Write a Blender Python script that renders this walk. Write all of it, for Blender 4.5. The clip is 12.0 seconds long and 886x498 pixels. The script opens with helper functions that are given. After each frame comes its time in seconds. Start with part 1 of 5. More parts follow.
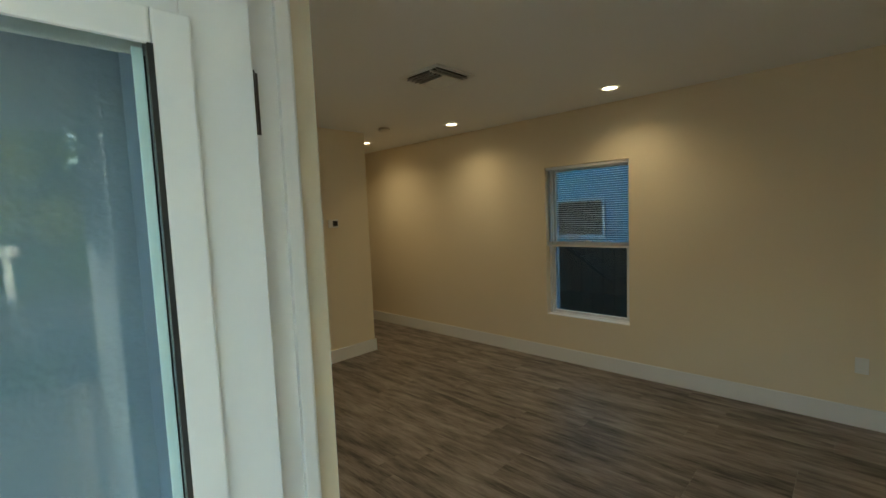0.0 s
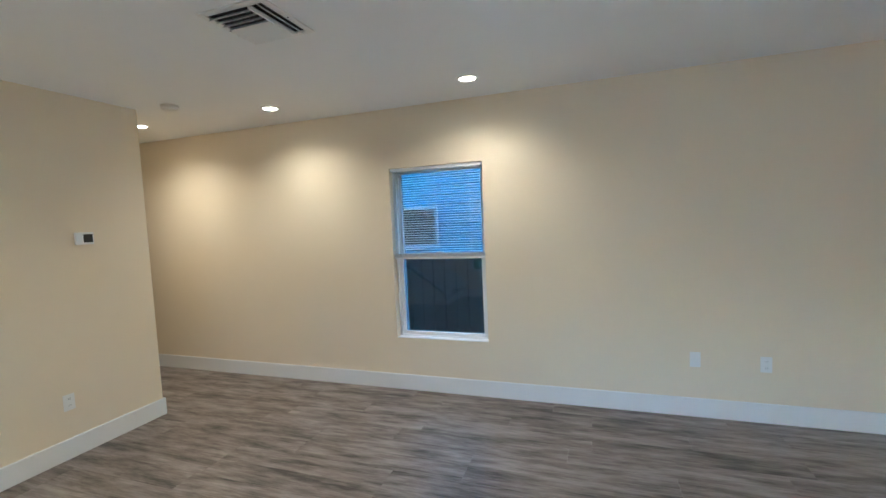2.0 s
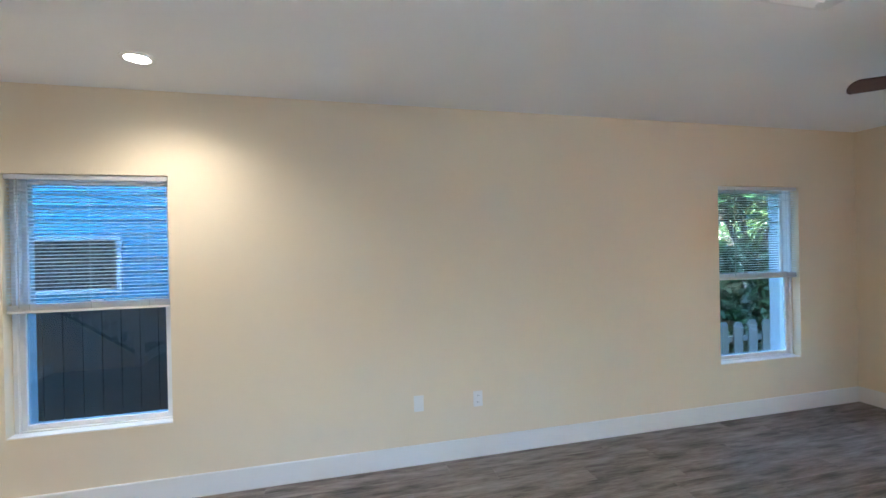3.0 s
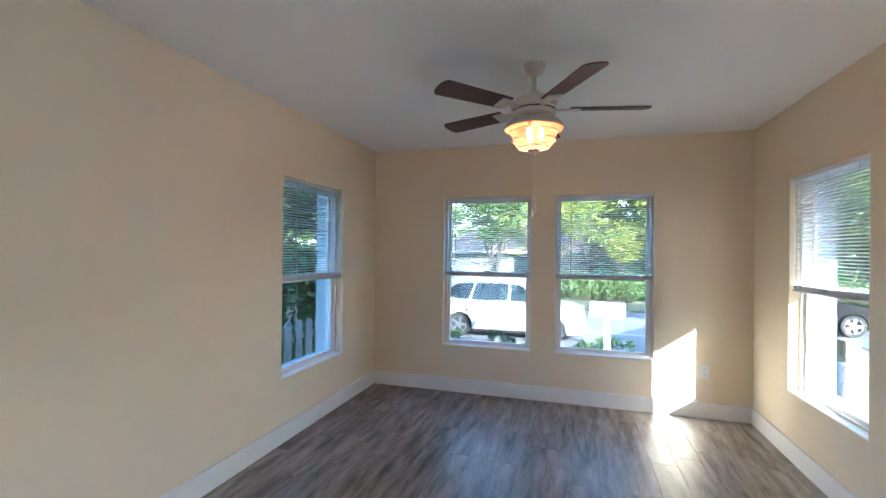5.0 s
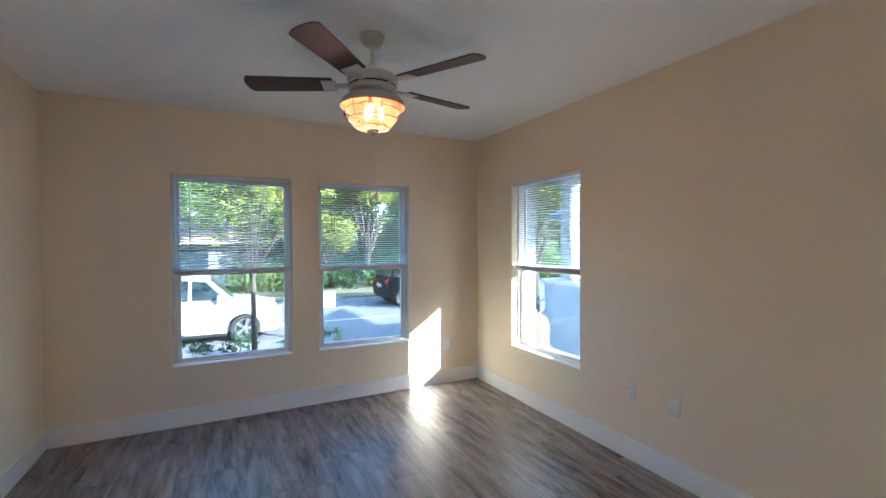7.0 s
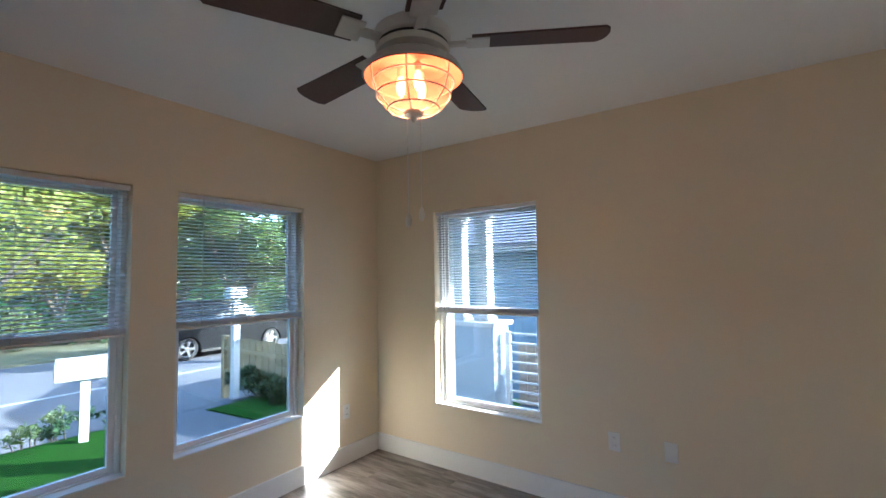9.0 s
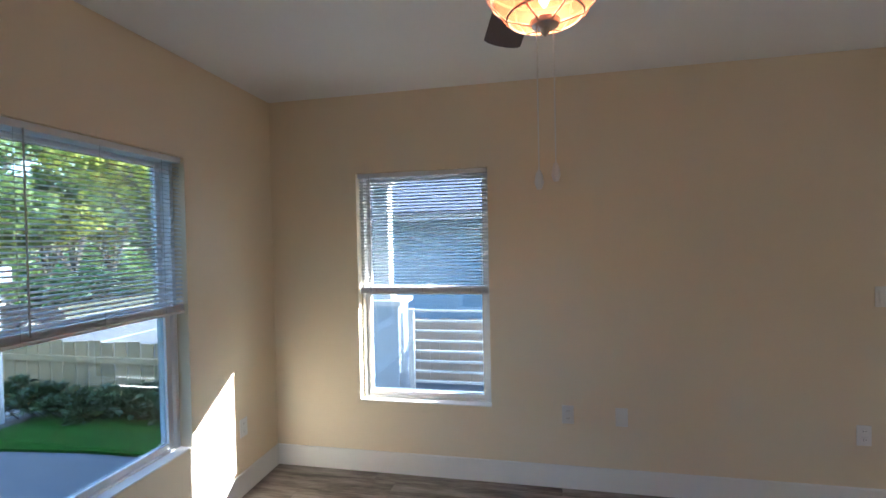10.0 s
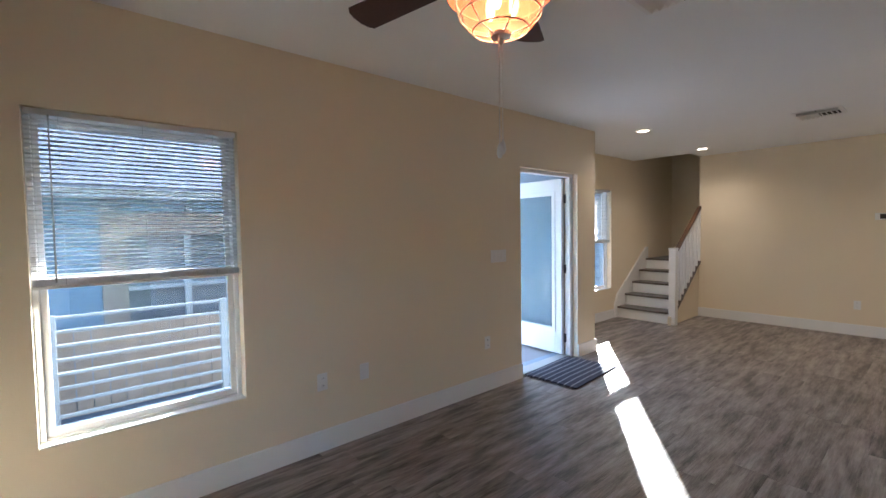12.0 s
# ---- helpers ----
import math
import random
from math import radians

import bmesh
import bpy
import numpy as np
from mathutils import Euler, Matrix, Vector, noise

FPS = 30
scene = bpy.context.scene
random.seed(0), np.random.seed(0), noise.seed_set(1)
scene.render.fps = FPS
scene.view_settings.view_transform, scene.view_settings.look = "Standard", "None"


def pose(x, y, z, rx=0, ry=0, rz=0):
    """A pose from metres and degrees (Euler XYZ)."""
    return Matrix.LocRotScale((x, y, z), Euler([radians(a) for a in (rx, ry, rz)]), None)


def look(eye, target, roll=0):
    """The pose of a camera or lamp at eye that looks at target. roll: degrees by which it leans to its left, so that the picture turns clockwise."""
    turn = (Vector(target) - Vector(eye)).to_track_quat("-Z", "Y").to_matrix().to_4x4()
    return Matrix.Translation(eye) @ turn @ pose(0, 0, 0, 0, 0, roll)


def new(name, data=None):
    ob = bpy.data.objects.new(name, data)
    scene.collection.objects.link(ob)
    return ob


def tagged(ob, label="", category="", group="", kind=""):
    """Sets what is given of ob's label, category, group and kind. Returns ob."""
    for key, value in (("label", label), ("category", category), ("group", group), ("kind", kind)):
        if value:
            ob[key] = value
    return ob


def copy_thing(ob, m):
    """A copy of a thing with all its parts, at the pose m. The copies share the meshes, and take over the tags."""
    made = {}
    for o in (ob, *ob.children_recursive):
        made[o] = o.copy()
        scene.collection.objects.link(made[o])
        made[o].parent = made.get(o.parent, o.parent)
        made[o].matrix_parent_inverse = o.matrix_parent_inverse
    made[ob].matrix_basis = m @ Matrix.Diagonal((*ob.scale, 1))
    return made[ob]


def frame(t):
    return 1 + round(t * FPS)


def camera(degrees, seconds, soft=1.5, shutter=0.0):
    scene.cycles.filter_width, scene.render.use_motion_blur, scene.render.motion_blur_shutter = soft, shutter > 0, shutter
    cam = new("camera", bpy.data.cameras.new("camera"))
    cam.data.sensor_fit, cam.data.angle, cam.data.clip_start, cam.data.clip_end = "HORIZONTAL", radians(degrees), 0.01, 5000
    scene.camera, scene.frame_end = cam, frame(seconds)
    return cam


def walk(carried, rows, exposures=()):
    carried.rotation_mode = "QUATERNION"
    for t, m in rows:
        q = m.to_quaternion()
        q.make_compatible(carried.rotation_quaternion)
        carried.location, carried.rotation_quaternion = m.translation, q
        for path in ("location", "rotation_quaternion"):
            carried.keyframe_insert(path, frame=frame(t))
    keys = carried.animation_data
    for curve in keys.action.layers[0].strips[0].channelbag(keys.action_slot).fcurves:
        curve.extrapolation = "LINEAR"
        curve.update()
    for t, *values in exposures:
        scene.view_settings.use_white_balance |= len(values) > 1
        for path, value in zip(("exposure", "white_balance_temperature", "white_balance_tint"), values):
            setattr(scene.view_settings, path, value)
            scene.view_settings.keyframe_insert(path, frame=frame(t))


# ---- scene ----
cam = camera(91.3, 12.0)
PATH = [
    (0, (2.007, 1.587, 1.606), (0.628, 3.027, 1.448), -2.3),
    (0.5, (1.849, 1.637, 1.602), (0.548, 3.145, 1.427), -2.7),
    (1, (1.675, 1.75, 1.587), (0.488, 3.35, 1.413), -2.9),
    (1.5, (1.505, 1.91, 1.569), (0.481, 3.62, 1.404), -2.9),
    (2, (1.36, 2.078, 1.581), (0.701, 3.961, 1.441), -2.6),
    (2.5, (1.362, 2.305, 1.567), (1.272, 4.3, 1.454), -1.4),
    (3, (1.494, 2.614, 1.565), (1.979, 4.554, 1.558), -1.2),
    (3.5, (1.588, 2.858, 1.549), (2.628, 4.566, 1.525), 0.4),
    (3.7, (1.68, 2.957, 1.536), (2.904, 4.539, 1.498), 1.2),
    (5.3, (1.942, 3.75, 1.488), (3.918, 4.054, 1.504), 0.1),
    (5.5, (1.959, 3.872, 1.515), (3.956, 3.992, 1.533), -0.1),
    (6, (2.043, 4.049, 1.531), (4.022, 3.762, 1.551), -0.6),
    (6.5, (2.167, 4.291, 1.524), (4.06, 3.645, 1.52), -0.7),
    (7, (2.284, 4.507, 1.494), (4.07, 3.611, 1.461), -0.2),
    (8.8, (3.393, 4.958, 1.523), (4.668, 3.419, 1.612), -0.2),
    (9, (3.61, 4.942, 1.53), (4.752, 3.305, 1.65), -0.9),
    (9.5, (4.074, 4.896, 1.553), (4.866, 3.061, 1.63), -1.6),
    (10, (4.568, 4.857, 1.577), (4.954, 2.895, 1.542), -1.2),
    (10.5, (4.931, 4.776, 1.551), (4.881, 2.778, 1.467), -1.3),
    (11, (5.214, 4.753, 1.51), (4.701, 2.821, 1.446), -0.51),
    (11.5, (5.413, 4.726, 1.486), (4.464, 2.967, 1.435), -0.46),
    (12, (5.585, 4.735, 1.471), (4.278, 3.224, 1.382), -0.89),
]
EXPOSURES = [(0, 3.18, 7200, -11), (0.5, 3.75, 7150, 1), (1, 4.05, 6900, 1), (1.5, 4.3, 6050, -4), (2, 4.7, 5000, -3), (2.5, 4.9, 4950, 0), (3.0, 5.02, 5150, 1), (3.5, 5.05, 5250, 1), (5.5, 4.86, 5250, 5), (7, 4.68, 5200, 5), (9, 4.28, 5300, 6), (12, 4.26, 5500, 8)]
walk(cam, [(t, look(eye, target, roll)) for t, eye, target, roll in PATH], EXPOSURES)

# ---- light ----
SUN_WAY = Vector((0.80, 0.565, -0.40)).normalized()   # the way the sunlight travels
world = bpy.data.worlds.new("world")
scene.world = world
world.use_nodes = True
wn = world.node_tree
sky = wn.nodes.new("ShaderNodeTexSky")
sky.sky_type, sky.sun_disc = "NISHITA", False
sky.sun_elevation = math.asin(-SUN_WAY.z)
sky.sun_rotation = math.atan2(-SUN_WAY.x, -SUN_WAY.y)
wn.nodes["Background"].inputs["Strength"].default_value = 0.15
wn.links.new(sky.outputs[0], wn.nodes["Background"].inputs["Color"])
sun = bpy.data.lights.new("sun", "SUN")
sun.energy, sun.angle, sun.color = 2.9, radians(0.6), (1.0, 0.93, 0.82)
new("sun", sun).matrix_world = look((0, 0, 20), Vector((0, 0, 20)) + SUN_WAY)


def can_light(x, y, power):
    data = bpy.data.lights.new("can_light", "SPOT")
    data.energy, data.color, data.spot_size, data.spot_blend, data.shadow_soft_size = power, (1.0, 0.77, 0.56), radians(150), 1.0, 0.06
    new("can_light", data).matrix_world = look((x, y, 2.56), (x, y, 0))


CAN_POWER = 2.3
FAN_POWER = 0.31
CANS = [(0.515, 5.195), (-1.233, 5.18), (-2.70, 5.11), (0.454, 2.414), (-1.44, 2.41)]

# ---- materials ----


def mat(name, color, rough=0.6, metal=0.0, vary=0.06, scale=3.0, bump=0.0, fine=60.0, random_by=0.0, stretch=(1, 1, 1), spec=0.5):
    """Two scales of noise on colour, fine relief, optional variation between objects."""
    m = bpy.data.materials.new(name)
    m.use_nodes = True
    nt = m.node_tree
    b = nt.nodes["Principled BSDF"]
    b.inputs["Roughness"].default_value, b.inputs["Metallic"].default_value = rough, metal
    b.inputs["Specular IOR Level"].default_value = spec
    geo = nt.nodes.new("ShaderNodeNewGeometry")
    mp = nt.nodes.new("ShaderNodeMapping")
    mp.inputs["Scale"].default_value = stretch
    nt.links.new(geo.outputs["Position"], mp.inputs["Vector"])
    n1, n2 = nt.nodes.new("ShaderNodeTexNoise"), nt.nodes.new("ShaderNodeTexNoise")
    n1.inputs["Scale"].default_value, n2.inputs["Scale"].default_value = scale, fine
    n1.inputs["Detail"].default_value = 4
    for n in (n1, n2):
        nt.links.new(mp.outputs[0], n.inputs["Vector"])
    add = nt.nodes.new("ShaderNodeMath")
    add.operation = "MULTIPLY_ADD"
    nt.links.new(n2.outputs["Fac"], add.inputs[0])
    add.inputs[1].default_value = 0.45
    nt.links.new(n1.outputs["Fac"], add.inputs[2])
    last = add.outputs[0]
    if random_by:
        oi = nt.nodes.new("ShaderNodeObjectInfo")
        a2 = nt.nodes.new("ShaderNodeMath")
        a2.operation = "MULTIPLY_ADD"
        nt.links.new(oi.outputs["Random"], a2.inputs[0])
        a2.inputs[1].default_value = random_by
        nt.links.new(last, a2.inputs[2])
        last = a2.outputs[0]
    rng = nt.nodes.new("ShaderNodeMapRange")
    rng.inputs["From Min"].default_value, rng.inputs["From Max"].default_value = 0.3, 1.15 + random_by
    rng.inputs["To Min"].default_value, rng.inputs["To Max"].default_value = 1 - vary, 1 + vary
    nt.links.new(last, rng.inputs["Value"])
    mul = nt.nodes.new("ShaderNodeVectorMath")
    mul.operation = "SCALE"
    mul.inputs[0].default_value = color[:3]
    nt.links.new(rng.outputs[0], mul.inputs["Scale"])
    nt.links.new(mul.outputs[0], b.inputs["Base Color"])
    if bump:
        bp = nt.nodes.new("ShaderNodeBump")
        bp.inputs["Strength"].default_value, bp.inputs["Distance"].default_value = bump, 0.004
        nt.links.new(n2.outputs["Fac"], bp.inputs["Height"])
        nt.links.new(bp.outputs[0], b.inputs["Normal"])
    return m


def let_through(m, share, tint):
    """Adds light passing through a thin leaf or slat."""
    nt = m.node_tree
    b, out = nt.nodes["Principled BSDF"], nt.nodes["Material Output"]
    tl, mx = nt.nodes.new("ShaderNodeBsdfTranslucent"), nt.nodes.new("ShaderNodeMixShader")
    tl.inputs["Color"].default_value = (*tint, 1)
    mx.inputs[0].default_value = share
    nt.links.new(b.outputs[0], mx.inputs[1])
    nt.links.new(tl.outputs[0], mx.inputs[2])
    nt.links.new(mx.outputs[0], out.inputs["Surface"])
    return m


def glass(name, tint=(0.96, 0.98, 0.98), rough=0.0, gloss=0.06):
    """Thin pane: passes light in the given tint, more mirror-like at a slant."""
    m = bpy.data.materials.new(name)
    m.use_nodes = True
    nt = m.node_tree
    out = nt.nodes["Material Output"]
    nt.nodes.remove(nt.nodes["Principled BSDF"])
    tr, gl, mix, lw, pw, ma = (nt.nodes.new(k) for k in ("ShaderNodeBsdfTransparent", "ShaderNodeBsdfGlossy", "ShaderNodeMixShader", "ShaderNodeLayerWeight", "ShaderNodeMath", "ShaderNodeMath"))
    tr.inputs["Color"].default_value = (*tint, 1)
    gl.inputs["Roughness"].default_value = rough
    lw.inputs["Blend"].default_value = 0.5
    pw.operation, ma.operation = "POWER", "MULTIPLY_ADD"
    nt.links.new(lw.outputs["Facing"], pw.inputs[0])
    pw.inputs[1].default_value, ma.inputs[1].default_value, ma.inputs[2].default_value = 4.5, 0.7, gloss
    nt.links.new(pw.outputs[0], ma.inputs[0])
    nt.links.new(ma.outputs[0], mix.inputs[0])
    nt.links.new(tr.outputs[0], mix.inputs[1])
    nt.links.new(gl.outputs[0], mix.inputs[2])
    nt.links.new(mix.outputs[0], out.inputs["Surface"])
    return m


def emit(name, color, strength):
    m = bpy.data.materials.new(name)
    m.use_nodes = True
    b = m.node_tree.nodes["Principled BSDF"]
    b.inputs["Base Color"].default_value = (0.8, 0.8, 0.8, 1)
    b.inputs["Emission Color"].default_value = (*color, 1)
    b.inputs["Emission Strength"].default_value = strength
    return m


def plank_mat():
    m = mat("vinyl_plank", (0.25, 0.2, 0.165), 0.42, spec=0.4)
    nt = m.node_tree
    b = nt.nodes["Principled BSDF"]
    for n in [n for n in nt.nodes if n.type not in ("BSDF_PRINCIPLED", "OUTPUT_MATERIAL")]:
        nt.nodes.remove(n)
    geo, oi = nt.nodes.new("ShaderNodeNewGeometry"), nt.nodes.new("ShaderNodeObjectInfo")
    off = nt.nodes.new("ShaderNodeVectorMath")
    off.operation = "MULTIPLY_ADD"
    comb = nt.nodes.new("ShaderNodeCombineXYZ")
    for k in "XYZ":
        nt.links.new(oi.outputs["Random"], comb.inputs[k])
    nt.links.new(comb.outputs[0], off.inputs[0])
    off.inputs[1].default_value = (37.0, 61.0, 23.0)
    nt.links.new(geo.outputs["Position"], off.inputs[2])
    outs = []
    for stretch, scale, detail in (((1.5, 8.0, 1), 1.7, 6), ((3.5, 60.0, 1), 2.0, 6)):
        mp, n = nt.nodes.new("ShaderNodeMapping"), nt.nodes.new("ShaderNodeTexNoise")
        mp.inputs["Scale"].default_value = stretch
        n.inputs["Scale"].default_value, n.inputs["Detail"].default_value, n.inputs["Roughness"].default_value = scale, detail, 0.62
        nt.links.new(off.outputs[0], mp.inputs["Vector"])
        nt.links.new(mp.outputs[0], n.inputs["Vector"])
        outs.append(n.outputs["Fac"])
    a = nt.nodes.new("ShaderNodeMath")
    a.operation = "MULTIPLY_ADD"
    nt.links.new(outs[1], a.inputs[0])
    a.inputs[1].default_value = 0.45
    nt.links.new(outs[0], a.inputs[2])
    a2 = nt.nodes.new("ShaderNodeMath")
    a2.operation = "MULTIPLY_ADD"
    nt.links.new(oi.outputs["Random"], a2.inputs[0])
    a2.inputs[1].default_value = 0.07
    nt.links.new(a.outputs[0], a2.inputs[2])
    ramp = nt.nodes.new("ShaderNodeValToRGB")
    e = ramp.color_ramp.elements
    e[0].position, e[0].color = 0.57, (0.055, 0.044, 0.038, 1)
    e[1].position, e[1].color = 0.97, (0.36, 0.315, 0.285, 1)
    mid = e.new(0.72)
    mid.color = (0.178, 0.148, 0.130, 1)
    nt.links.new(a2.outputs[0], ramp.inputs[0])
    nt.links.new(ramp.outputs[0], b.inputs["Base Color"])
    rr = nt.nodes.new("ShaderNodeMapRange")
    rr.inputs["To Min"].default_value, rr.inputs["To Max"].default_value = 0.30, 0.5
    nt.links.new(outs[1], rr.inputs["Value"])
    nt.links.new(rr.outputs[0], b.inputs["Roughness"])
    bp = nt.nodes.new("ShaderNodeBump")
    bp.inputs["Strength"].default_value, bp.inputs["Distance"].default_value = 0.15, 0.002
    nt.links.new(outs[1], bp.inputs["Height"])
    nt.links.new(bp.outputs[0], b.inputs["Normal"])
    return m


M_WALL = mat("cream_wall_paint", (0.78, 0.675, 0.505), 0.75, vary=0.02, scale=1.2, bump=0.12, fine=140)
M_CEIL = mat("ceiling_paint", (0.86, 0.86, 0.85), 0.85, vary=0.02, scale=1.0, bump=0.15, fine=110)
M_TRIM = mat("white_trim_paint", (0.80, 0.79, 0.77), 0.4, vary=0.03, scale=2)
M_VINYL = mat("white_vinyl_frame", (0.78, 0.78, 0.78), 0.35, vary=0.03, scale=4)
M_SLAT = let_through(mat("blind_slat_white", (0.82, 0.82, 0.82), 0.45, vary=0.02, scale=6), 0.2, (0.78, 0.79, 0.82))
M_RAILB = mat("blind_bottom_rail", (0.75, 0.73, 0.71), 0.45, vary=0.02)
M_CORD = mat("blind_cord", (0.5, 0.5, 0.5), 0.7)
M_PLANK = plank_mat()
# Outdoor brightness is held down by this dark pane tint.
M_GLASS = glass("dimming_window_glass", (0.55, 0.57, 0.58))
M_DOORGLASS = glass("door_glass", (0.82, 0.86, 0.86), gloss=0.03)
M_HINGE = mat("dark_bronze_hinge", (0.10, 0.09, 0.085), 0.4, 0.8)
M_DARK = mat("dark_gap", (0.03, 0.03, 0.03), 0.8)
M_STUCCO = mat("grey_blue_stucco", (0.36, 0.42, 0.49), 0.9, vary=0.07, scale=2.0, bump=0.5, fine=90)
M_BLUEWALL = mat("blue_siding_paint", (0.07, 0.38, 0.66), 0.7, vary=0.06, scale=2.0, bump=0.2)
M_NBRWALL = mat("neighbour_blue_grey_stucco", (0.37, 0.49, 0.60), 0.9, vary=0.05, scale=1.5, bump=0.12)
M_WHITE_EXT = mat("white_exterior_paint", (0.68, 0.68, 0.67), 0.55, vary=0.05, scale=5)
M_CONC = mat("porch_concrete", (0.36, 0.335, 0.33), 0.75, vary=0.08, scale=2.5, bump=0.3)
M_VERGE = mat("dry_verge", (0.17, 0.17, 0.10), 0.9, vary=0.35, scale=3, bump=0.8, fine=90)
M_TAN = mat("tan_window_trim", (0.52, 0.42, 0.34), 0.7, vary=0.06, scale=3)
M_GRASS = mat("lawn_grass", (0.022, 0.078, 0.009), 0.9, vary=0.45, scale=6, bump=1.0, fine=160, spec=0.05)
M_ASPH = mat("road_asphalt", (0.19, 0.19, 0.20), 0.85, vary=0.12, scale=1.2, bump=0.6, fine=200)
M_PALEBLUE = mat("pale_blue_trim", (0.42, 0.58, 0.74), 0.7, vary=0.05)
M_NBRGLASS = mat("curtained_grey_glass", (0.30, 0.31, 0.33), 0.15, vary=0.15, scale=2)
# Concrete darkened and blued: the walk's shade is carried in the base colour.
M_DRIVE = mat("shade_toned_concrete", (0.13, 0.14, 0.16), 0.85, vary=0.1, scale=1.5, bump=0.4)
M_FENCE = mat("raw_cedar_fence", (0.47, 0.345, 0.185), 0.8, vary=0.18, scale=3, fine=40, stretch=(1, 1, 0.1), random_by=0.5, bump=0.4)
M_DARKFENCE = mat("dark_board_fence", (0.05, 0.052, 0.05), 0.85, vary=0.25, scale=3, stretch=(1, 1, 0.1), random_by=0.5, bump=0.4)
M_LEAF = let_through(mat("green_leaf", (0.15, 0.21, 0.085), 0.45, vary=0.45, scale=2.5, fine=20), 0.4, (0.24, 0.34, 0.09))
M_LEAFY = let_through(mat("yellow_green_leaf", (0.30, 0.32, 0.07), 0.5, vary=0.4, scale=2.0, fine=20), 0.4, (0.46, 0.50, 0.09))
M_LEAFD = mat("dark_hedge_leaf", (0.03, 0.075, 0.022), 0.5, vary=0.45, scale=4, fine=30)
M_BARK = mat("grey_bark", (0.095, 0.08, 0.065), 0.9, vary=0.3, scale=8, stretch=(1, 1, 0.3), bump=0.8)
M_NICKEL = mat("brushed_nickel", (0.55, 0.53, 0.50), 0.35, 1.0, vary=0.05)
M_FANWHITE = mat("antique_white_metal", (0.62, 0.58, 0.52), 0.4, vary=0.06, scale=8)
M_BLADE = mat("dark_walnut_blade", (0.06, 0.035, 0.032), 0.55, spec=0.3, vary=0.3, scale=5, stretch=(1, 1, 1), bump=0.1)
M_TREAD = mat("dark_wood_tread", (0.11, 0.085, 0.07), 0.35, vary=0.25, scale=5, stretch=(4, 0.6, 1))
M_HANDRAIL = mat("stained_handrail", (0.10, 0.055, 0.03), 0.35, vary=0.2, scale=5)
M_PLATE = mat("white_plate_plastic", (0.80, 0.79, 0.76), 0.35, vary=0.02)
M_BLACK = mat("black_plastic", (0.02, 0.02, 0.02), 0.4)
M_RUBBER = mat("tyre_rubber", (0.025, 0.025, 0.026), 0.8, vary=0.2)
M_CARW = mat("white_car_paint", (0.62, 0.62, 0.62), 0.18, vary=0.01)
M_CARB = mat("black_car_paint", (0.010, 0.011, 0.013), 0.4, vary=0.05, spec=0.12)
M_CARGLASS = mat("dark_car_glass", (0.03, 0.045, 0.05), 0.08, vary=0.05, spec=0.35)
M_ALLOY = mat("alloy_rim", (0.55, 0.55, 0.56), 0.3, 0.9, vary=0.05)
M_REDLAMP = mat("red_lamp_plastic", (0.5, 0.02, 0.02), 0.2)
M_ROOF = mat("terracotta_shingle", (0.40, 0.29, 0.24), 0.85, vary=0.15, scale=3, bump=0.6, fine=30)
M_GREYROOF = mat("grey_shingle", (0.30, 0.29, 0.29), 0.9, vary=0.15, scale=3, bump=0.6, fine=30)
M_METALROOF = mat("grey_roof_shingle", (0.27, 0.26, 0.30), 0.8, vary=0.12, scale=2, stretch=(1, 6, 6), bump=0.5)
M_SIDEFENCE = mat("tan_board_fence", (0.66, 0.47, 0.33), 0.85, vary=0.2, scale=3, stretch=(1, 1, 0.1), random_by=0.4, bump=0.4)
M_GREYPICKET = mat("grey_fence_picket", (0.20, 0.20, 0.20), 0.8, vary=0.2, scale=4, stretch=(1, 1, 0.2), bump=0.3)
M_HOUSE = mat("pale_house_stucco", (0.27, 0.27, 0.28), 0.9, vary=0.05)

# ---- mesh helpers ----


def box(bm, lo, hi):
    """A box between two corners, added to bm."""
    (x0, y0, z0), (x1, y1, z1) = lo, hi
    v = [bm.verts.new(p) for p in ((x0, y0, z0), (x1, y0, z0), (x1, y1, z0), (x0, y1, z0), (x0, y0, z1), (x1, y0, z1), (x1, y1, z1), (x0, y1, z1))]
    for f in ((3, 2, 1, 0), (4, 5, 6, 7), (0, 1, 5, 4), (1, 2, 6, 5), (2, 3, 7, 6), (3, 0, 4, 7)):
        bm.faces.new([v[i] for i in f])
    return v


def boxes(*pairs, bevel=0.0):
    bm = bmesh.new()
    for lo, hi in pairs:
        box(bm, lo, hi)
    if bevel:
        bmesh.ops.bevel(bm, geom=bm.edges[:], offset=bevel, segments=2, affect="EDGES", profile=0.6, clamp_overlap=True)
    return bm


def tube(bm, a, b, r0, r1=None, seg=10, caps=True):
    """A tapered round bar from a to b."""
    a, b, r1 = Vector(a), Vector(b), r0 if r1 is None else r1
    q = (b - a).to_track_quat("Z", "Y")
    rings = []
    for p, r in ((a, r0), (b, r1)):
        rings.append([bm.verts.new(p + q @ Vector((r * math.cos(k * math.tau / seg), r * math.sin(k * math.tau / seg), 0))) for k in range(seg)])
    for k in range(seg):
        bm.faces.new((rings[0][k], rings[0][(k + 1) % seg], rings[1][(k + 1) % seg], rings[1][k]))
    if caps:
        bm.faces.new(rings[0][::-1])
        bm.faces.new(rings[1])


